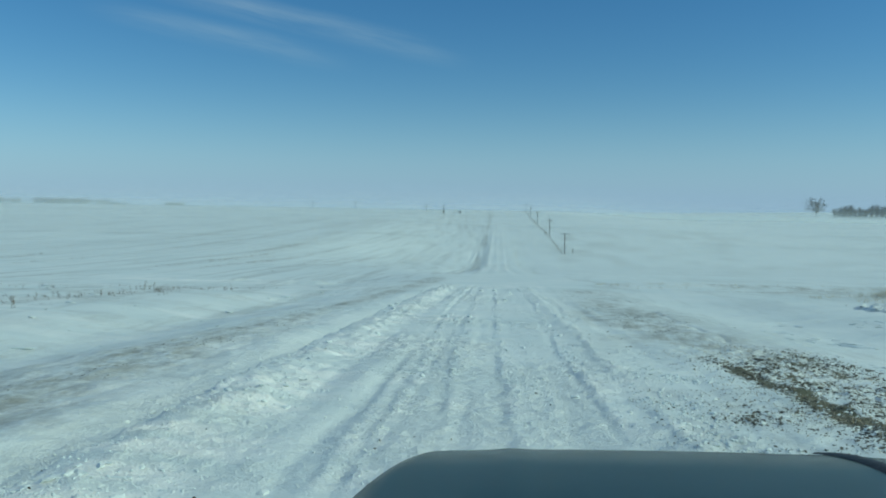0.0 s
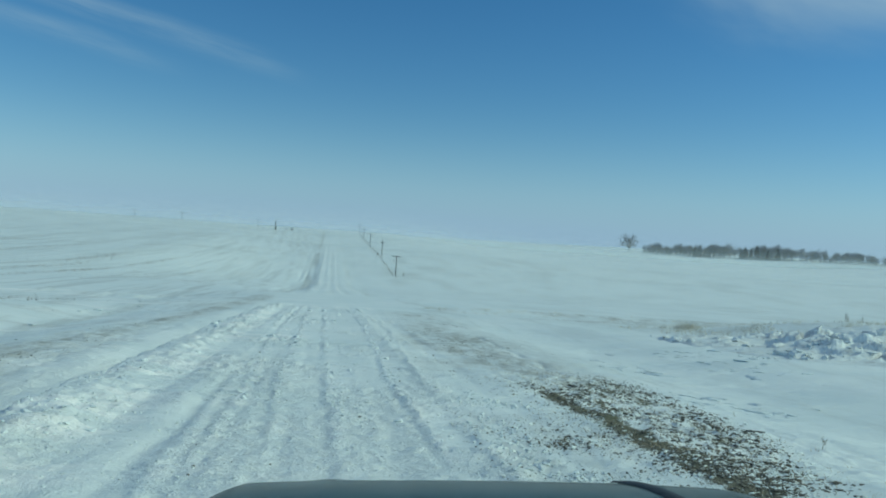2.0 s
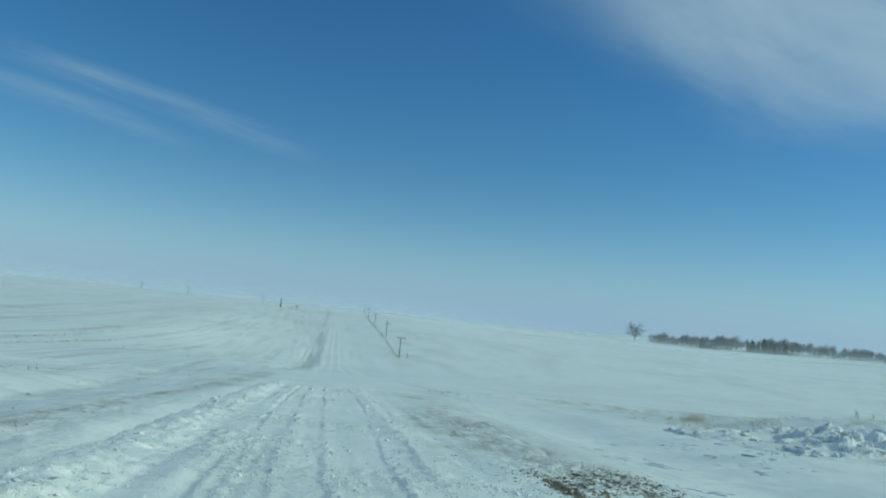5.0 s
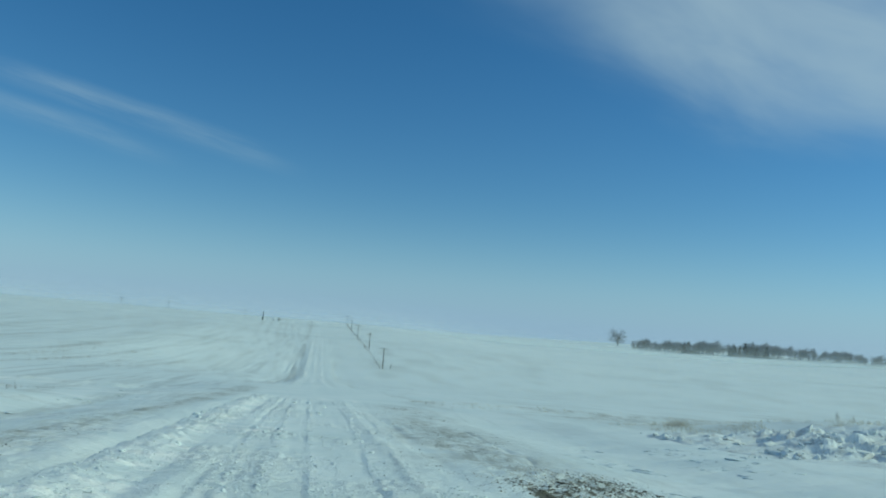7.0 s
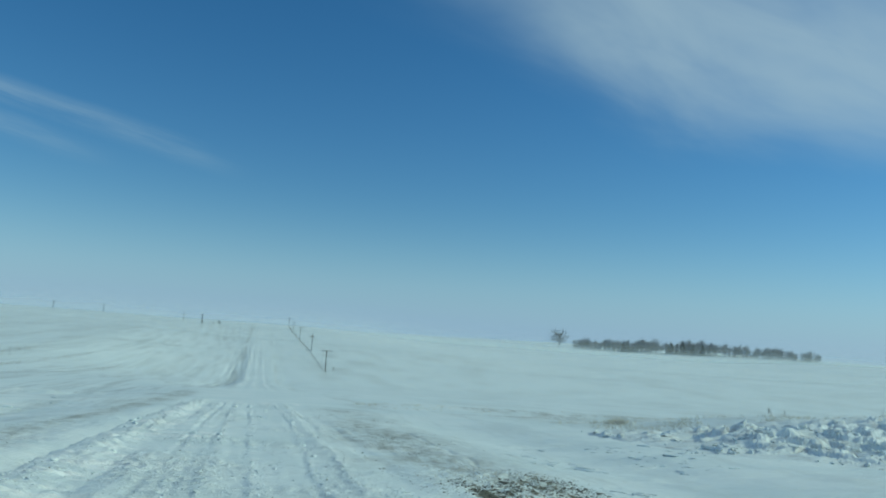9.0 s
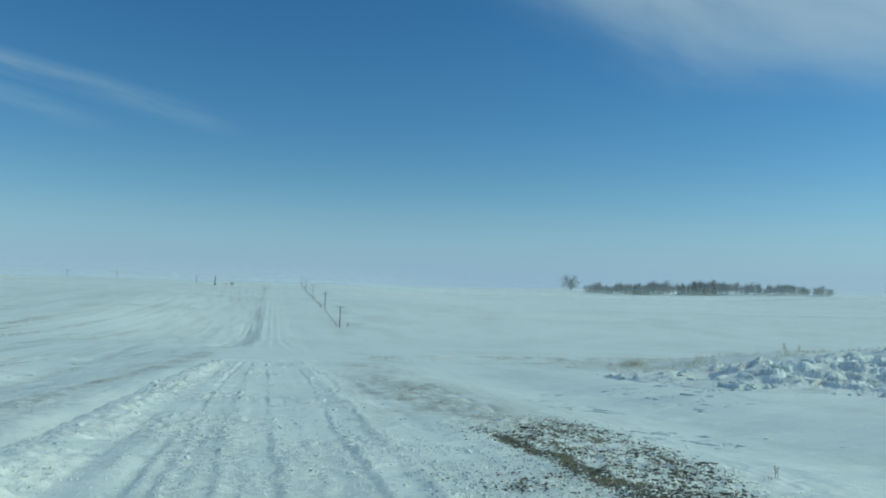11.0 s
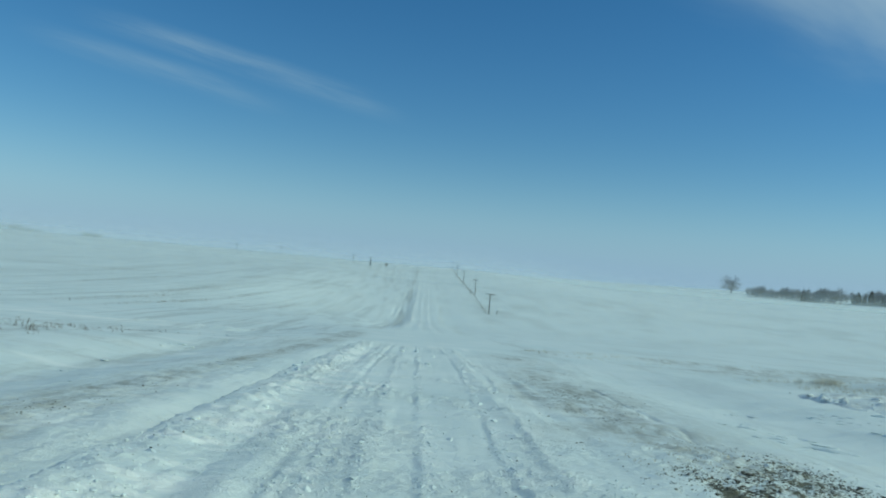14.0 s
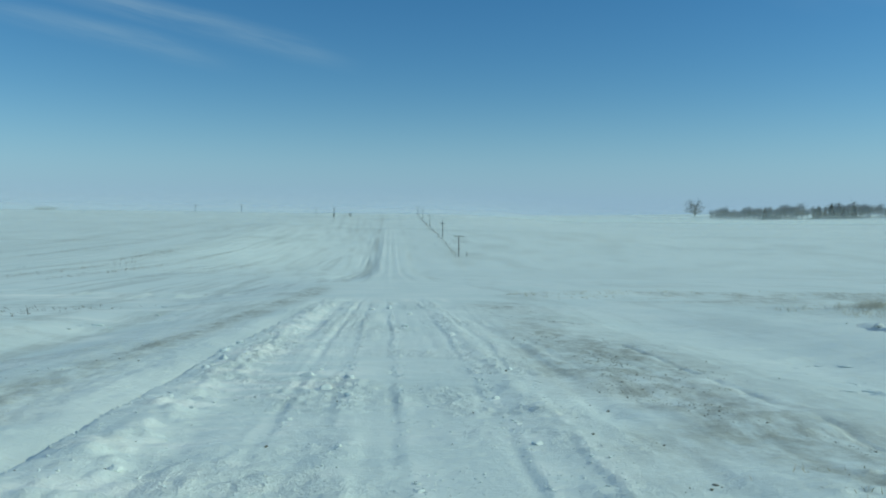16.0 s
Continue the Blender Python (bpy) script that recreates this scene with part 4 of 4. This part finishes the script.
    v, f = blades(xs, ys, rng.uniform(0.10, 0.28, len(ys)), 0.4, 0.014, 3)
    tagged(new("fence_line_grass", array_mesh("fence_line_grass", v, f, STRAW, False)), "pale dead grass along the fence line under the poles", "dead grass", kind="stuff")


make_grass()


def weed(name, height, seed, stems, label):
    """A dry weed: branching stalks with small seed heads."""
    r = random.Random(seed)
    root = new(name)
    for s in range(stems):
        bm = bmesh.new()
        a, lean = r.uniform(0, 6.28), r.uniform(0.05, 0.35)
        h = height * r.uniform(0.6, 1.0)
        top = Vector((math.cos(a) * lean * h, math.sin(a) * lean * h, h))
        tube(bm, Vector((r.uniform(-.05, .05), r.uniform(-.05, .05), -0.05)), top, 0.005, 0.0025)
        for k in range(4):
            base = top * r.uniform(0.45, 0.98)
            b = r.uniform(0, 6.28)
            tip = base + Vector((math.cos(b) * 0.12, math.sin(b) * 0.12, 0.14)) * h
            tube(bm, base, tip, 0.004, 0.002)
            bmesh.ops.create_icosphere(bm, subdivisions=1, radius=0.009, matrix=Matrix.Translation(tip) @ Matrix.Diagonal((1, 1, 1.6, 1)))
        part("stem", bm, STALK, root)
    return tagged(root, label, "weed", "dry weeds")


def tube(bm, a, b, ra, rb, sides=5):
    """A tapered bar from a to b."""
    d = (b - a)
    q = d.to_track_quat("Z", "Y").to_matrix()
    ring = []
    for p, r in ((a, ra), (b, rb)):
        ring.append([bm.verts.new(p + q @ Vector((math.cos(6.2832 * k / sides) * r, math.sin(6.2832 * k / sides) * r, 0))) for k in range(sides)])
    for k in range(sides):
        bm.faces.new((ring[0][k], ring[0][(k + 1) % sides], ring[1][(k + 1) % sides], ring[1][k]))
    bm.faces.new(ring[0][::-1])
    bm.faces.new(ring[1])


def box(bm, lo, hi, bevel=0.0):
    c, s = (Vector(lo) + Vector(hi)) / 2, Vector(hi) - Vector(lo)
    made = bmesh.ops.create_cube(bm, size=1.0, matrix=Matrix.Translation(c) @ Matrix.Diagonal((*s, 1)))
    if bevel:
        edges = list({e for v in made["verts"] for e in v.link_edges})
        bmesh.ops.bevel(bm, geom=edges, offset=bevel, segments=2, affect="EDGES")


def make_weeds():
    tall = weed("dry_weed", 0.55, 1, 4, "dark dry weed with seed heads standing in snow")
    low = weed("dry_weed", 0.4, 2, 3, "short dark dry weed standing in snow")
    first = [True, True]
    spots = [(25.4, 36.6, 1, 0.8), (25.7, 36.8, 1, 0.65), (26.3, 36.5, 1, 0.7), (30.0, 34.2, 1, 0.7), (-16.4, 36.2, 1, 1.1), (-16.2, 36.7, 1, 0.9), (-14.3, 22.7, 1, 1.0), (-14.6, 23.3, 1, 0.8),
             (-15.7, 26.2, 0, 1.0), (-16.6, 32.5, 0, 1.0), (-15.9, 28.0, 0, 0.9), (6.3, 9.3, 0, 0.5), (5.7, 12.4, 0, 0.5)]
    for k, (x, y, big, s) in enumerate(spots):
        src = tall if big else low
        s = s * (0.75 if x < 0 else 1.0)
        z = ground_z(x, y)[0] + (float(heap_height(np.array([x]), np.array([y]))[0]) if 12 < x < 30 and 27 < y < 40 else 0.0)
        m = pose(x, y, z - 0.02, rz=73 * k)
        if first[big]:
            src.matrix_basis = m
            src.scale = (s, s, s)
            first[big] = False
        else:
            ob = copy_thing(src, m)
            ob.scale = (s, s, s)
    xs, ys = rng.normal(-15.9, 0.8, 330), rng.uniform(21, 44, 330)
    v, f = blades(xs, ys, rng.uniform(0.12, 0.5, 330) * np.clip(0.5 + 1.6 * fbm(xs, ys / 2.5, 2, 560), 0.2, 1.1), 0.3, 0.0045, 4)
    tagged(new("weed_stalks", array_mesh("weed_stalks", v, f, STALK, False)), "thin dry weed stalks in a line along a snowy field edge", "dry stalks", kind="stuff")
    # the rounded tussock on the bank
    xs, ys = rng.normal(18.9, 0.40, 190), rng.normal(40.3, 0.35, 190)
    v, f = blades(xs, ys, 0.10 + 0.40 * np.exp(-((xs - 18.9) / 0.6) ** 2) * rng.uniform(0.5, 1.0, 190), 1.1, 0.006, 3, (0, 0))
    tagged(new("grass_tussock", array_mesh("grass_tussock", v, f, PALE, False)), "rounded tussock of bleached dead grass on a snowy bank", "grass tussock", kind="stuff")


make_weeds()

# ---------------------------------------------------------------- poles and fence


def utility_pole(height, arm, drop, label):
    """A wooden pole with one crossarm, braces and insulators; drop: how far the arm sits below the top."""
    root = new("utility_pole")
    bm = bmesh.new()
    tube(bm, Vector((0, 0, -0.4)), Vector((0, 0, height)), 0.17, 0.13, 10)
    part("pole", bm, WOOD, root)
    bm = bmesh.new()
    z = height - drop
    box(bm, (-arm / 2, -0.20, z - 0.09), (arm / 2, -0.09, z + 0.07), 0.012)
    part("crossarm", bm, WOOD, root)
    for s in (-1, 1):
        bm = bmesh.new()
        tube(bm, Vector((s * arm * 0.28, -0.15, z - 0.08)), Vector((0, -0.15, z - 0.75)), 0.02, 0.02)
        part("brace", bm, STEEL, root)
    for k in (-0.46, -0.30, 0.30, 0.46):
        bm = bmesh.new()
        tube(bm, Vector((k * arm, -0.145, z + 0.06)), Vector((k * arm, -0.145, z + 0.20)), 0.035, 0.05, 8)
        tube(bm, Vector((k * arm, -0.145, z + 0.20)), Vector((k * arm, -0.145, z + 0.26)), 0.06, 0.04, 8)
        part("insulator", bm, GLASS_INS, root)
    return tagged(root, label, "utility pole", "utility poles")


def make_poles():
    tee = utility_pole(6.6, 3.2, 0.12, "weathered wooden utility pole with a crossarm at its top")
    cross = utility_pole(7.2, 2.5, 1.2, "weathered wooden utility pole with a crossarm below its top")
    x, y = 21.3, 262.0
    tee.matrix_basis = pose(x, y, ground_z(x, y)[0], rz=4)
    x, y = 21.8, 348.0
    cross.matrix_basis = pose(x, y, ground_z(x, y)[0], ry=-1, rz=-5)
    for x, y, src, turn in [(21.5, 455.0, tee, 6), (21.4, 552.0, cross, 0), (21.3, 648.0, cross, 3), (-150.0, 640.0, cross, 20), (-113.0, 628.0, cross, 10), (-52.0, 575.0, cross, 80)]:
        copy_thing(src, pose(x, y, ground_z(x, y)[0] - 0.1, rz=turn))


make_poles()


def make_fence():
    fence = new("wire_fence")
    fence.location = (20.4, 262, float(ground_z(20.4, 262)[0]))
    tagged(fence, "old wire fence on wooden posts along the field edge", "fence")
    r = random.Random(3)
    bm = bmesh.new()
    tube(bm, Vector((0, 0, -0.3)), Vector((0.03, 0, 1.2)), 0.055, 0.045, 7)
    me = bpy.data.meshes.new("post")
    bm.to_mesh(me)
    bm.free()
    me.materials.append(WOOD)
    ys = np.arange(262, 640, 7.0)
    tops = []
    for y in ys:
        x = 20.4 + r.uniform(-0.15, 0.15)
        z = ground_z(x, y)[0]
        ob = new("post", me)
        ob.parent = fence
        ob.matrix_basis = Matrix.Translation(Vector((x, y, z)) - fence.location) @ Euler((r.uniform(-.06, .06), r.uniform(-.06, .06), r.uniform(0, 6))).to_matrix().to_4x4()
        tops.append(Vector((x, y, z)) - fence.location)
    for h in (0.5, 1.0):
        bm = bmesh.new()
        for a, b in zip(tops, tops[1:]):
            tube(bm, a + Vector((0, 0, h)), b + Vector((0, 0, h)), 0.008, 0.008, 3)
        part("wire", bm, STEEL, fence)
    for x, y, h, lean in [(24.0, 264.0, 1.5, 8), (19.6, 345.0, 1.9, 0)]:
        bm = bmesh.new()
        tube(bm, Vector((0, 0, -0.3)), Vector((0, 0, h)), 0.13, 0.11, 8)
        ob = mesh_object("fence_post", bm, WOOD)
        ob.matrix_basis = pose(x, y, ground_z(x, y)[0], ry=lean)
        tagged(ob, "thick dark wooden corner post standing alone in snow", "fence post")


make_fence()

# ---------------------------------------------------------------- trees


def bare_tree(height, seed, wide, label, group):
    """A leafless tree: trunk, limbs that fill an oval crown, and many twigs."""
    r = random.Random(seed)
    root = new("bare_tree")
    trunk, crown = bmesh.new(), bmesh.new()
    fork = Vector((r.uniform(-.02, .02), r.uniform(-.02, .02), 0.28)) * height
    tube(trunk, Vector((0, 0, -0.4)), fork, height * 0.018, height * 0.013, 7)
    middle = Vector((0, 0, height * 0.50))
    oval = Vector((0.40 * wide, 0.40 * wide, 0.48)) * height

    def inside(low, high):
        way = Vector((r.gauss(0, 1), r.gauss(0, 1), r.gauss(0, 1))).normalized() * r.uniform(low, high)
        return middle + Vector((way.x * oval.x, way.y * oval.y, way.z * oval.z))

    for _ in range(11):
        a = inside(0.35, 0.65)
        tube(trunk, fork * r.uniform(0.45, 1.0), a, height * 0.008, height * 0.005, 5)
        for _ in range(6):
            b = a.lerp(inside(0.75, 0.95), r.uniform(0.45, 0.8))
            tube(crown, a, b, height * 0.005, height * 0.003, 3)
            for _ in range(8):
                c = b + Vector((r.gauss(0, 1), r.gauss(0, 1), r.gauss(0.35, 0.9))) * height * 0.075
                tube(crown, b, c, height * 0.0038, height * 0.002, 3)
    part("trunk", trunk, BARK, root)
    part("crown", crown, TWIG, root)
    return tagged(root, label, "tree", group)


def conifer(height, seed, label, group):
    r = random.Random(seed)
    root = new("conifer")
    bm = bmesh.new()
    tube(bm, Vector((0, 0, -0.3)), Vector((0, 0, height * 0.95)), height * 0.018, height * 0.004, 6)
    part("trunk", bm, BARK, root)
    bm = bmesh.new()
    for k in range(260):
        t = r.uniform(0.06, 1.0)
        reach = height * (0.27 * (1 - t) ** 0.6 + 0.03) * r.uniform(0.6, 1.1)
        a = r.uniform(0, 6.28)
        p = Vector((0, 0, height * t))
        tip = p + Vector((math.cos(a) * reach, math.sin(a) * reach, -reach * r.uniform(0.05, 0.4)))
        side = Vector((-math.sin(a), math.cos(a), 0)) * reach * 0.22
        down = Vector((0, 0, -reach * 0.18))
        mid = p.lerp(tip, 0.6)
        vs = [bm.verts.new(q) for q in (p, mid + side, tip, mid - side, mid + down)]
        for i, j, l in ((0, 1, 4), (1, 2, 4), (2, 3, 4), (3, 0, 4), (0, 2, 1), (0, 3, 2)):
            bm.faces.new((vs[i], vs[j], vs[l]))
    part("needles", bm, NEEDLE, root)
    return tagged(root, label, "tree", group)


def make_trees():
    group = "windbreak trees"
    kinds = [bare_tree(11.0 + 0.6 * k, 20 + k, 0.65 + 0.1 * k, "grey bare deciduous tree in a snowy windbreak", group) for k in range(4)]
    kinds += [conifer(10.0, 40, "dark green conifer among bare windbreak trees", group), conifer(9.0, 41, "dark green conifer among bare windbreak trees", group)]
    lone = bare_tree(17.5, 78, 1.25, "lone bare deciduous tree with a rounded crown in a snowy field", "")
    x, y = 0.3815 * 945, 945.0
    lone.matrix_basis = pose(x, y, ground_z(x, y)[0])
    lone.scale = (1.85, 1.85, 1.5)
    used = set()
    r = random.Random(12)
    a, b = Vector((386, 958)), Vector((562, 732))
    count = 140
    for k in range(count):
        t = (k + r.uniform(-0.3, 0.3)) / (count - 1)
        if any(lo < t < hi for lo, hi in ((0.385, 0.412), (0.642, 0.665), (0.716, 0.731))) or t > 0.6 and r.random() < 0.35:
            continue
        row = k % 3
        p = a.lerp(b, min(max(t, 0), 1)) + Vector((0.79, 0.61)) * (row * 7 + r.uniform(-2, 2))
        dark = 0.22 < t < 0.28 or 0.41 < t < 0.60
        i = r.choice((4, 5)) if dark and r.random() < 0.6 else r.randrange(4)
        s = r.uniform(1.0, 1.5) * (1 + 0.22 * noise.noise((t * 17, 0, 0))) * (0.95 if t < 0.22 else 1.05 if t < 0.66 else 0.85)
        m = pose(p.x, p.y, ground_z(p.x, p.y)[0], rz=r.uniform(0, 360))
        if i not in used:
            used.add(i)
            ob = kinds[i]
            ob.matrix_basis = m
        else:
            ob = copy_thing(kinds[i], m)
        ob.scale = (s * r.uniform(0.95, 1.3), s * r.uniform(0.95, 1.3), s)
    # undergrowth that closes the foot of the row
    low = bare_tree(3.6, 91, 1.5, "low bare shrub at the foot of a windbreak", "windbreak shrubs")
    low.name, low["category"] = "shrub", "shrub"
    low.matrix_basis = pose(a.x, a.y, ground_z(a.x, a.y)[0] - 0.4)
    for k in range(80):
        t = (k + r.random()) / 80
        if 0.38 < t < 0.415 or 0.64 < t < 0.668 or 0.715 < t < 0.732:
            continue
        p = a.lerp(b, t) + Vector((0.79, 0.61)) * r.uniform(-3, 3)
        ob = copy_thing(low, pose(p.x, p.y, ground_z(p.x, p.y)[0] - 0.4, rz=r.uniform(0, 360)))
        s = r.uniform(0.9, 1.6)
        ob.scale = (s * 1.2, s * 1.2, s)
    # on the crest beside the road
    juniper = conifer(5.2, 55, "narrow dark conifer on the snowy crest", "")
    x, y = -0.0690 * 575, 575.0
    juniper.matrix_basis = pose(x, y, ground_z(x, y)[0])
    juniper.scale = (0.55, 0.55, 1.35)
    for x, y, h, s in [(-28.4, 580.0, 3.9, 21), (-32.5, 582.0, 2.0, 22)]:
        ob = bare_tree(h, s, 1.0, "small bare bush on the snowy crest", "bushes on the crest")
        ob.name = "bush"
        ob["category"] = "bush"
        ob.matrix_basis = pose(x, y, ground_z(x, y)[0] - 0.3)
        ob.scale = (1.3, 1.3, 1)
    # far woods along the left horizon
    bm = bmesh.new()
    for k in range(420):
        u = r.choice((r.uniform(-0.70, -0.615), r.uniform(-0.60, -0.53), r.uniform(-0.585, -0.475), r.uniform(-0.425, -0.402)))
        y = 1300 + r.uniform(-25, 25)
        x = u * y
        h = r.uniform(9.0, 14.0) * (0.65 if u > -0.5 else 1.0)
        p = Vector((x, y, ground_z(x, y)[0]))
        tube(bm, p - Vector((0, 0, 0.5)), p + Vector((0, 0, h * 0.5)), 0.3, 0.2, 4)
        for _ in range(9):
            w = Vector((r.gauss(0, 0.5), r.gauss(0, 0.5), 1)).normalized()
            tube(bm, p + Vector((0, 0, h * r.uniform(0.25, 0.6))), p + Vector((0, 0, h * 0.3)) + w * h * r.uniform(0.45, 0.75), 0.22, 0.08, 3)
    tagged(mesh_object("far_woods", bm, TWIG), "low bare woods on the hazy left horizon", "woods", kind="stuff")


make_trees()

# ---------------------------------------------------------------- the car's front


def make_car():
    """The front end of the car: bonnet, wings, grille panel and wheels."""
    car = new("car")
    car.matrix_basis = pose(CAR_X, 0, 0, rx=-3.3, ry=-0.8)
    tagged(car, "front of a dusty grey-blue car with a broad flat bonnet", "car")
    W, Y0, Y1 = 0.84, 0.95, 2.34

    def bonnet_z(u, v):
        # u from -1 to 1 across, v from 0 (screen) to 1 (nose)
        z = 1.244 - 0.015 * v - 0.02 * v * v - 0.50 * max(0.0, v - 0.6) ** 2
        z -= 0.012 * u * u + 0.05 * max(0.0, abs(u) - 0.86) ** 2 / 0.0196
        crease = 0.004 * math.exp(-((abs(u) - 0.54) / 0.06) ** 2)
        return z + crease

    bm = bmesh.new()
    nu, nv = 120, 40
    grid = []
    for j in range(nv + 1):
        v = j / nv
        row = []
        for i in range(nu + 1):
            u = 2 * i / nu - 1
            y = Y0 + (Y1 - Y0) * v - (0.05 * abs(u) ** 3 + 0.45 * max(0.0, (abs(u) - 0.8) / 0.2) ** 1.5) * v
            x = u * W * (1.0 - 0.04 * v * v)
            row.append(bm.verts.new((x, y, bonnet_z(u, v))))
        grid.append(row)
    for j in range(nv):
        for i in range(nu):
            bm.faces.new((grid[j][i], grid[j][i + 1], grid[j + 1][i + 1], grid[j + 1][i]))
    bmesh.ops.solidify(bm, geom=bm.faces[:], thickness=0.02)
    part("bonnet", bm, PAINT, car, "dusty grey-blue bonnet", True)
    # dark strip along the bonnet for its shut line, on the passenger's side
    bm = bmesh.new()
    rows = []
    for j in range(nv - 3):
        v = j / nv
        y = Y0 + (Y1 - Y0) * v
        u = 0.508 - 0.02 * v
        z = bonnet_z(u, v)
        rows.append([bm.verts.new((u * W + dx, y, z + dz)) for dx, dz in ((-0.026, 0.0), (-0.014, 0.006), (0.014, 0.006), (0.026, 0.0))])
    for r0, r1 in zip(rows, rows[1:]):
        for k in range(3):
            bm.faces.new((r0[k], r0[k + 1], r1[k + 1], r1[k]))
    part("moulding", bm, TRIM_BLACK, car, "black strip standing in for the bonnet's shut line", True)
    for s in (-1, 1):
        bm = bmesh.new()
        cols = []
        for j in range(25):
            v = j / 24
            y = Y0 - 0.1 + (Y1 - Y0 - 0.36) * v
            zt = bonnet_z(1.0, v) - 0.035
            inner = W * (1.0 - 0.04 * v * v) + 0.012
            arch = math.sqrt(max(0.0, 0.40 ** 2 - (y - 1.62) ** 2))
            low = max(0.42, 0.36 + arch) if arch > 0 else 0.40
            line = [(inner, zt - 0.01), (inner + 0.12, zt - 0.01), (inner + 0.25, zt - 0.05), (inner + 0.315, zt - 0.18), (inner + 0.325, min(zt - 0.3, max(low + 0.05, zt - 0.45))), (inner + 0.315, min(low, zt - 0.32))]
            cols.append([bm.verts.new((s * a, y, b)) for a, b in line])
        for c0, c1 in zip(cols, cols[1:]):
            for k in range(len(c0) - 1):
                q = (c0[k], c0[k + 1], c1[k + 1], c1[k])
                bm.faces.new(q if s > 0 else q[::-1])
        bmesh.ops.solidify(bm, geom=bm.faces[:], thickness=0.015)
        part("wing", bm, PAINT, car, "", True)
        bm = bmesh.new()
        box(bm, (s * 0.62 - 0.17, 2.02, 0.80), (s * 0.62 + 0.17, 2.22, 0.98), 0.04)
        part("headlight", bm, LAMP_GLASS, car, "clear headlight")
        wheel = new("wheel")
        wheel.parent = car
        wheel.location = (s * 0.95, 1.62, 0.34)
        bm = bmesh.new()
        profile = [(0.20, -0.10), (0.30, -0.11), (0.335, -0.09), (0.34, 0.0), (0.335, 0.09), (0.30, 0.11), (0.20, 0.10)]
        ring = []
        for k in range(28):
            a = 2 * math.pi * k / 28
            ring.append([bm.verts.new((w, math.cos(a) * rad, math.sin(a) * rad)) for rad, w in profile])
        for k in range(28):
            for j in range(len(profile) - 1):
                bm.faces.new((ring[k][j], ring[k][j + 1], ring[(k + 1) % 28][j + 1], ring[(k + 1) % 28][j]))
        part("tyre", bm, RUBBER, wheel, "", True)
        bm = bmesh.new()
        bmesh.ops.create_cone(bm, cap_ends=True, segments=24, radius1=0.2, radius2=0.2, depth=0.16, matrix=pose(0, 0, 0, ry=90))
        part("rim", bm, STEEL, wheel)
    bm = bmesh.new()
    box(bm, (-0.60, 2.10, 0.42), (0.60, 2.20, 1.06), 0.03)
    part("grille", bm, TRIM_BLACK, car)
    bm = bmesh.new()
    box(bm, (-1.02, 0.80, 0.36), (1.02, 0.93, 1.17), 0.02)
    part("bulkhead", bm, TRIM_BLACK, car)
    bm = bmesh.new()
    box(bm, (-0.72, 0.93, 0.34), (0.72, 2.10, 0.52), 0.03)
    part("underbody", bm, TRIM_BLACK, car)
    bm = bmesh.new()
    box(bm, (-0.86, 2.06, 0.36), (0.86, 2.30, 0.66), 0.06)
    part("bumper", bm, PAINT, car)


CAR_X = 0.50
make_car()
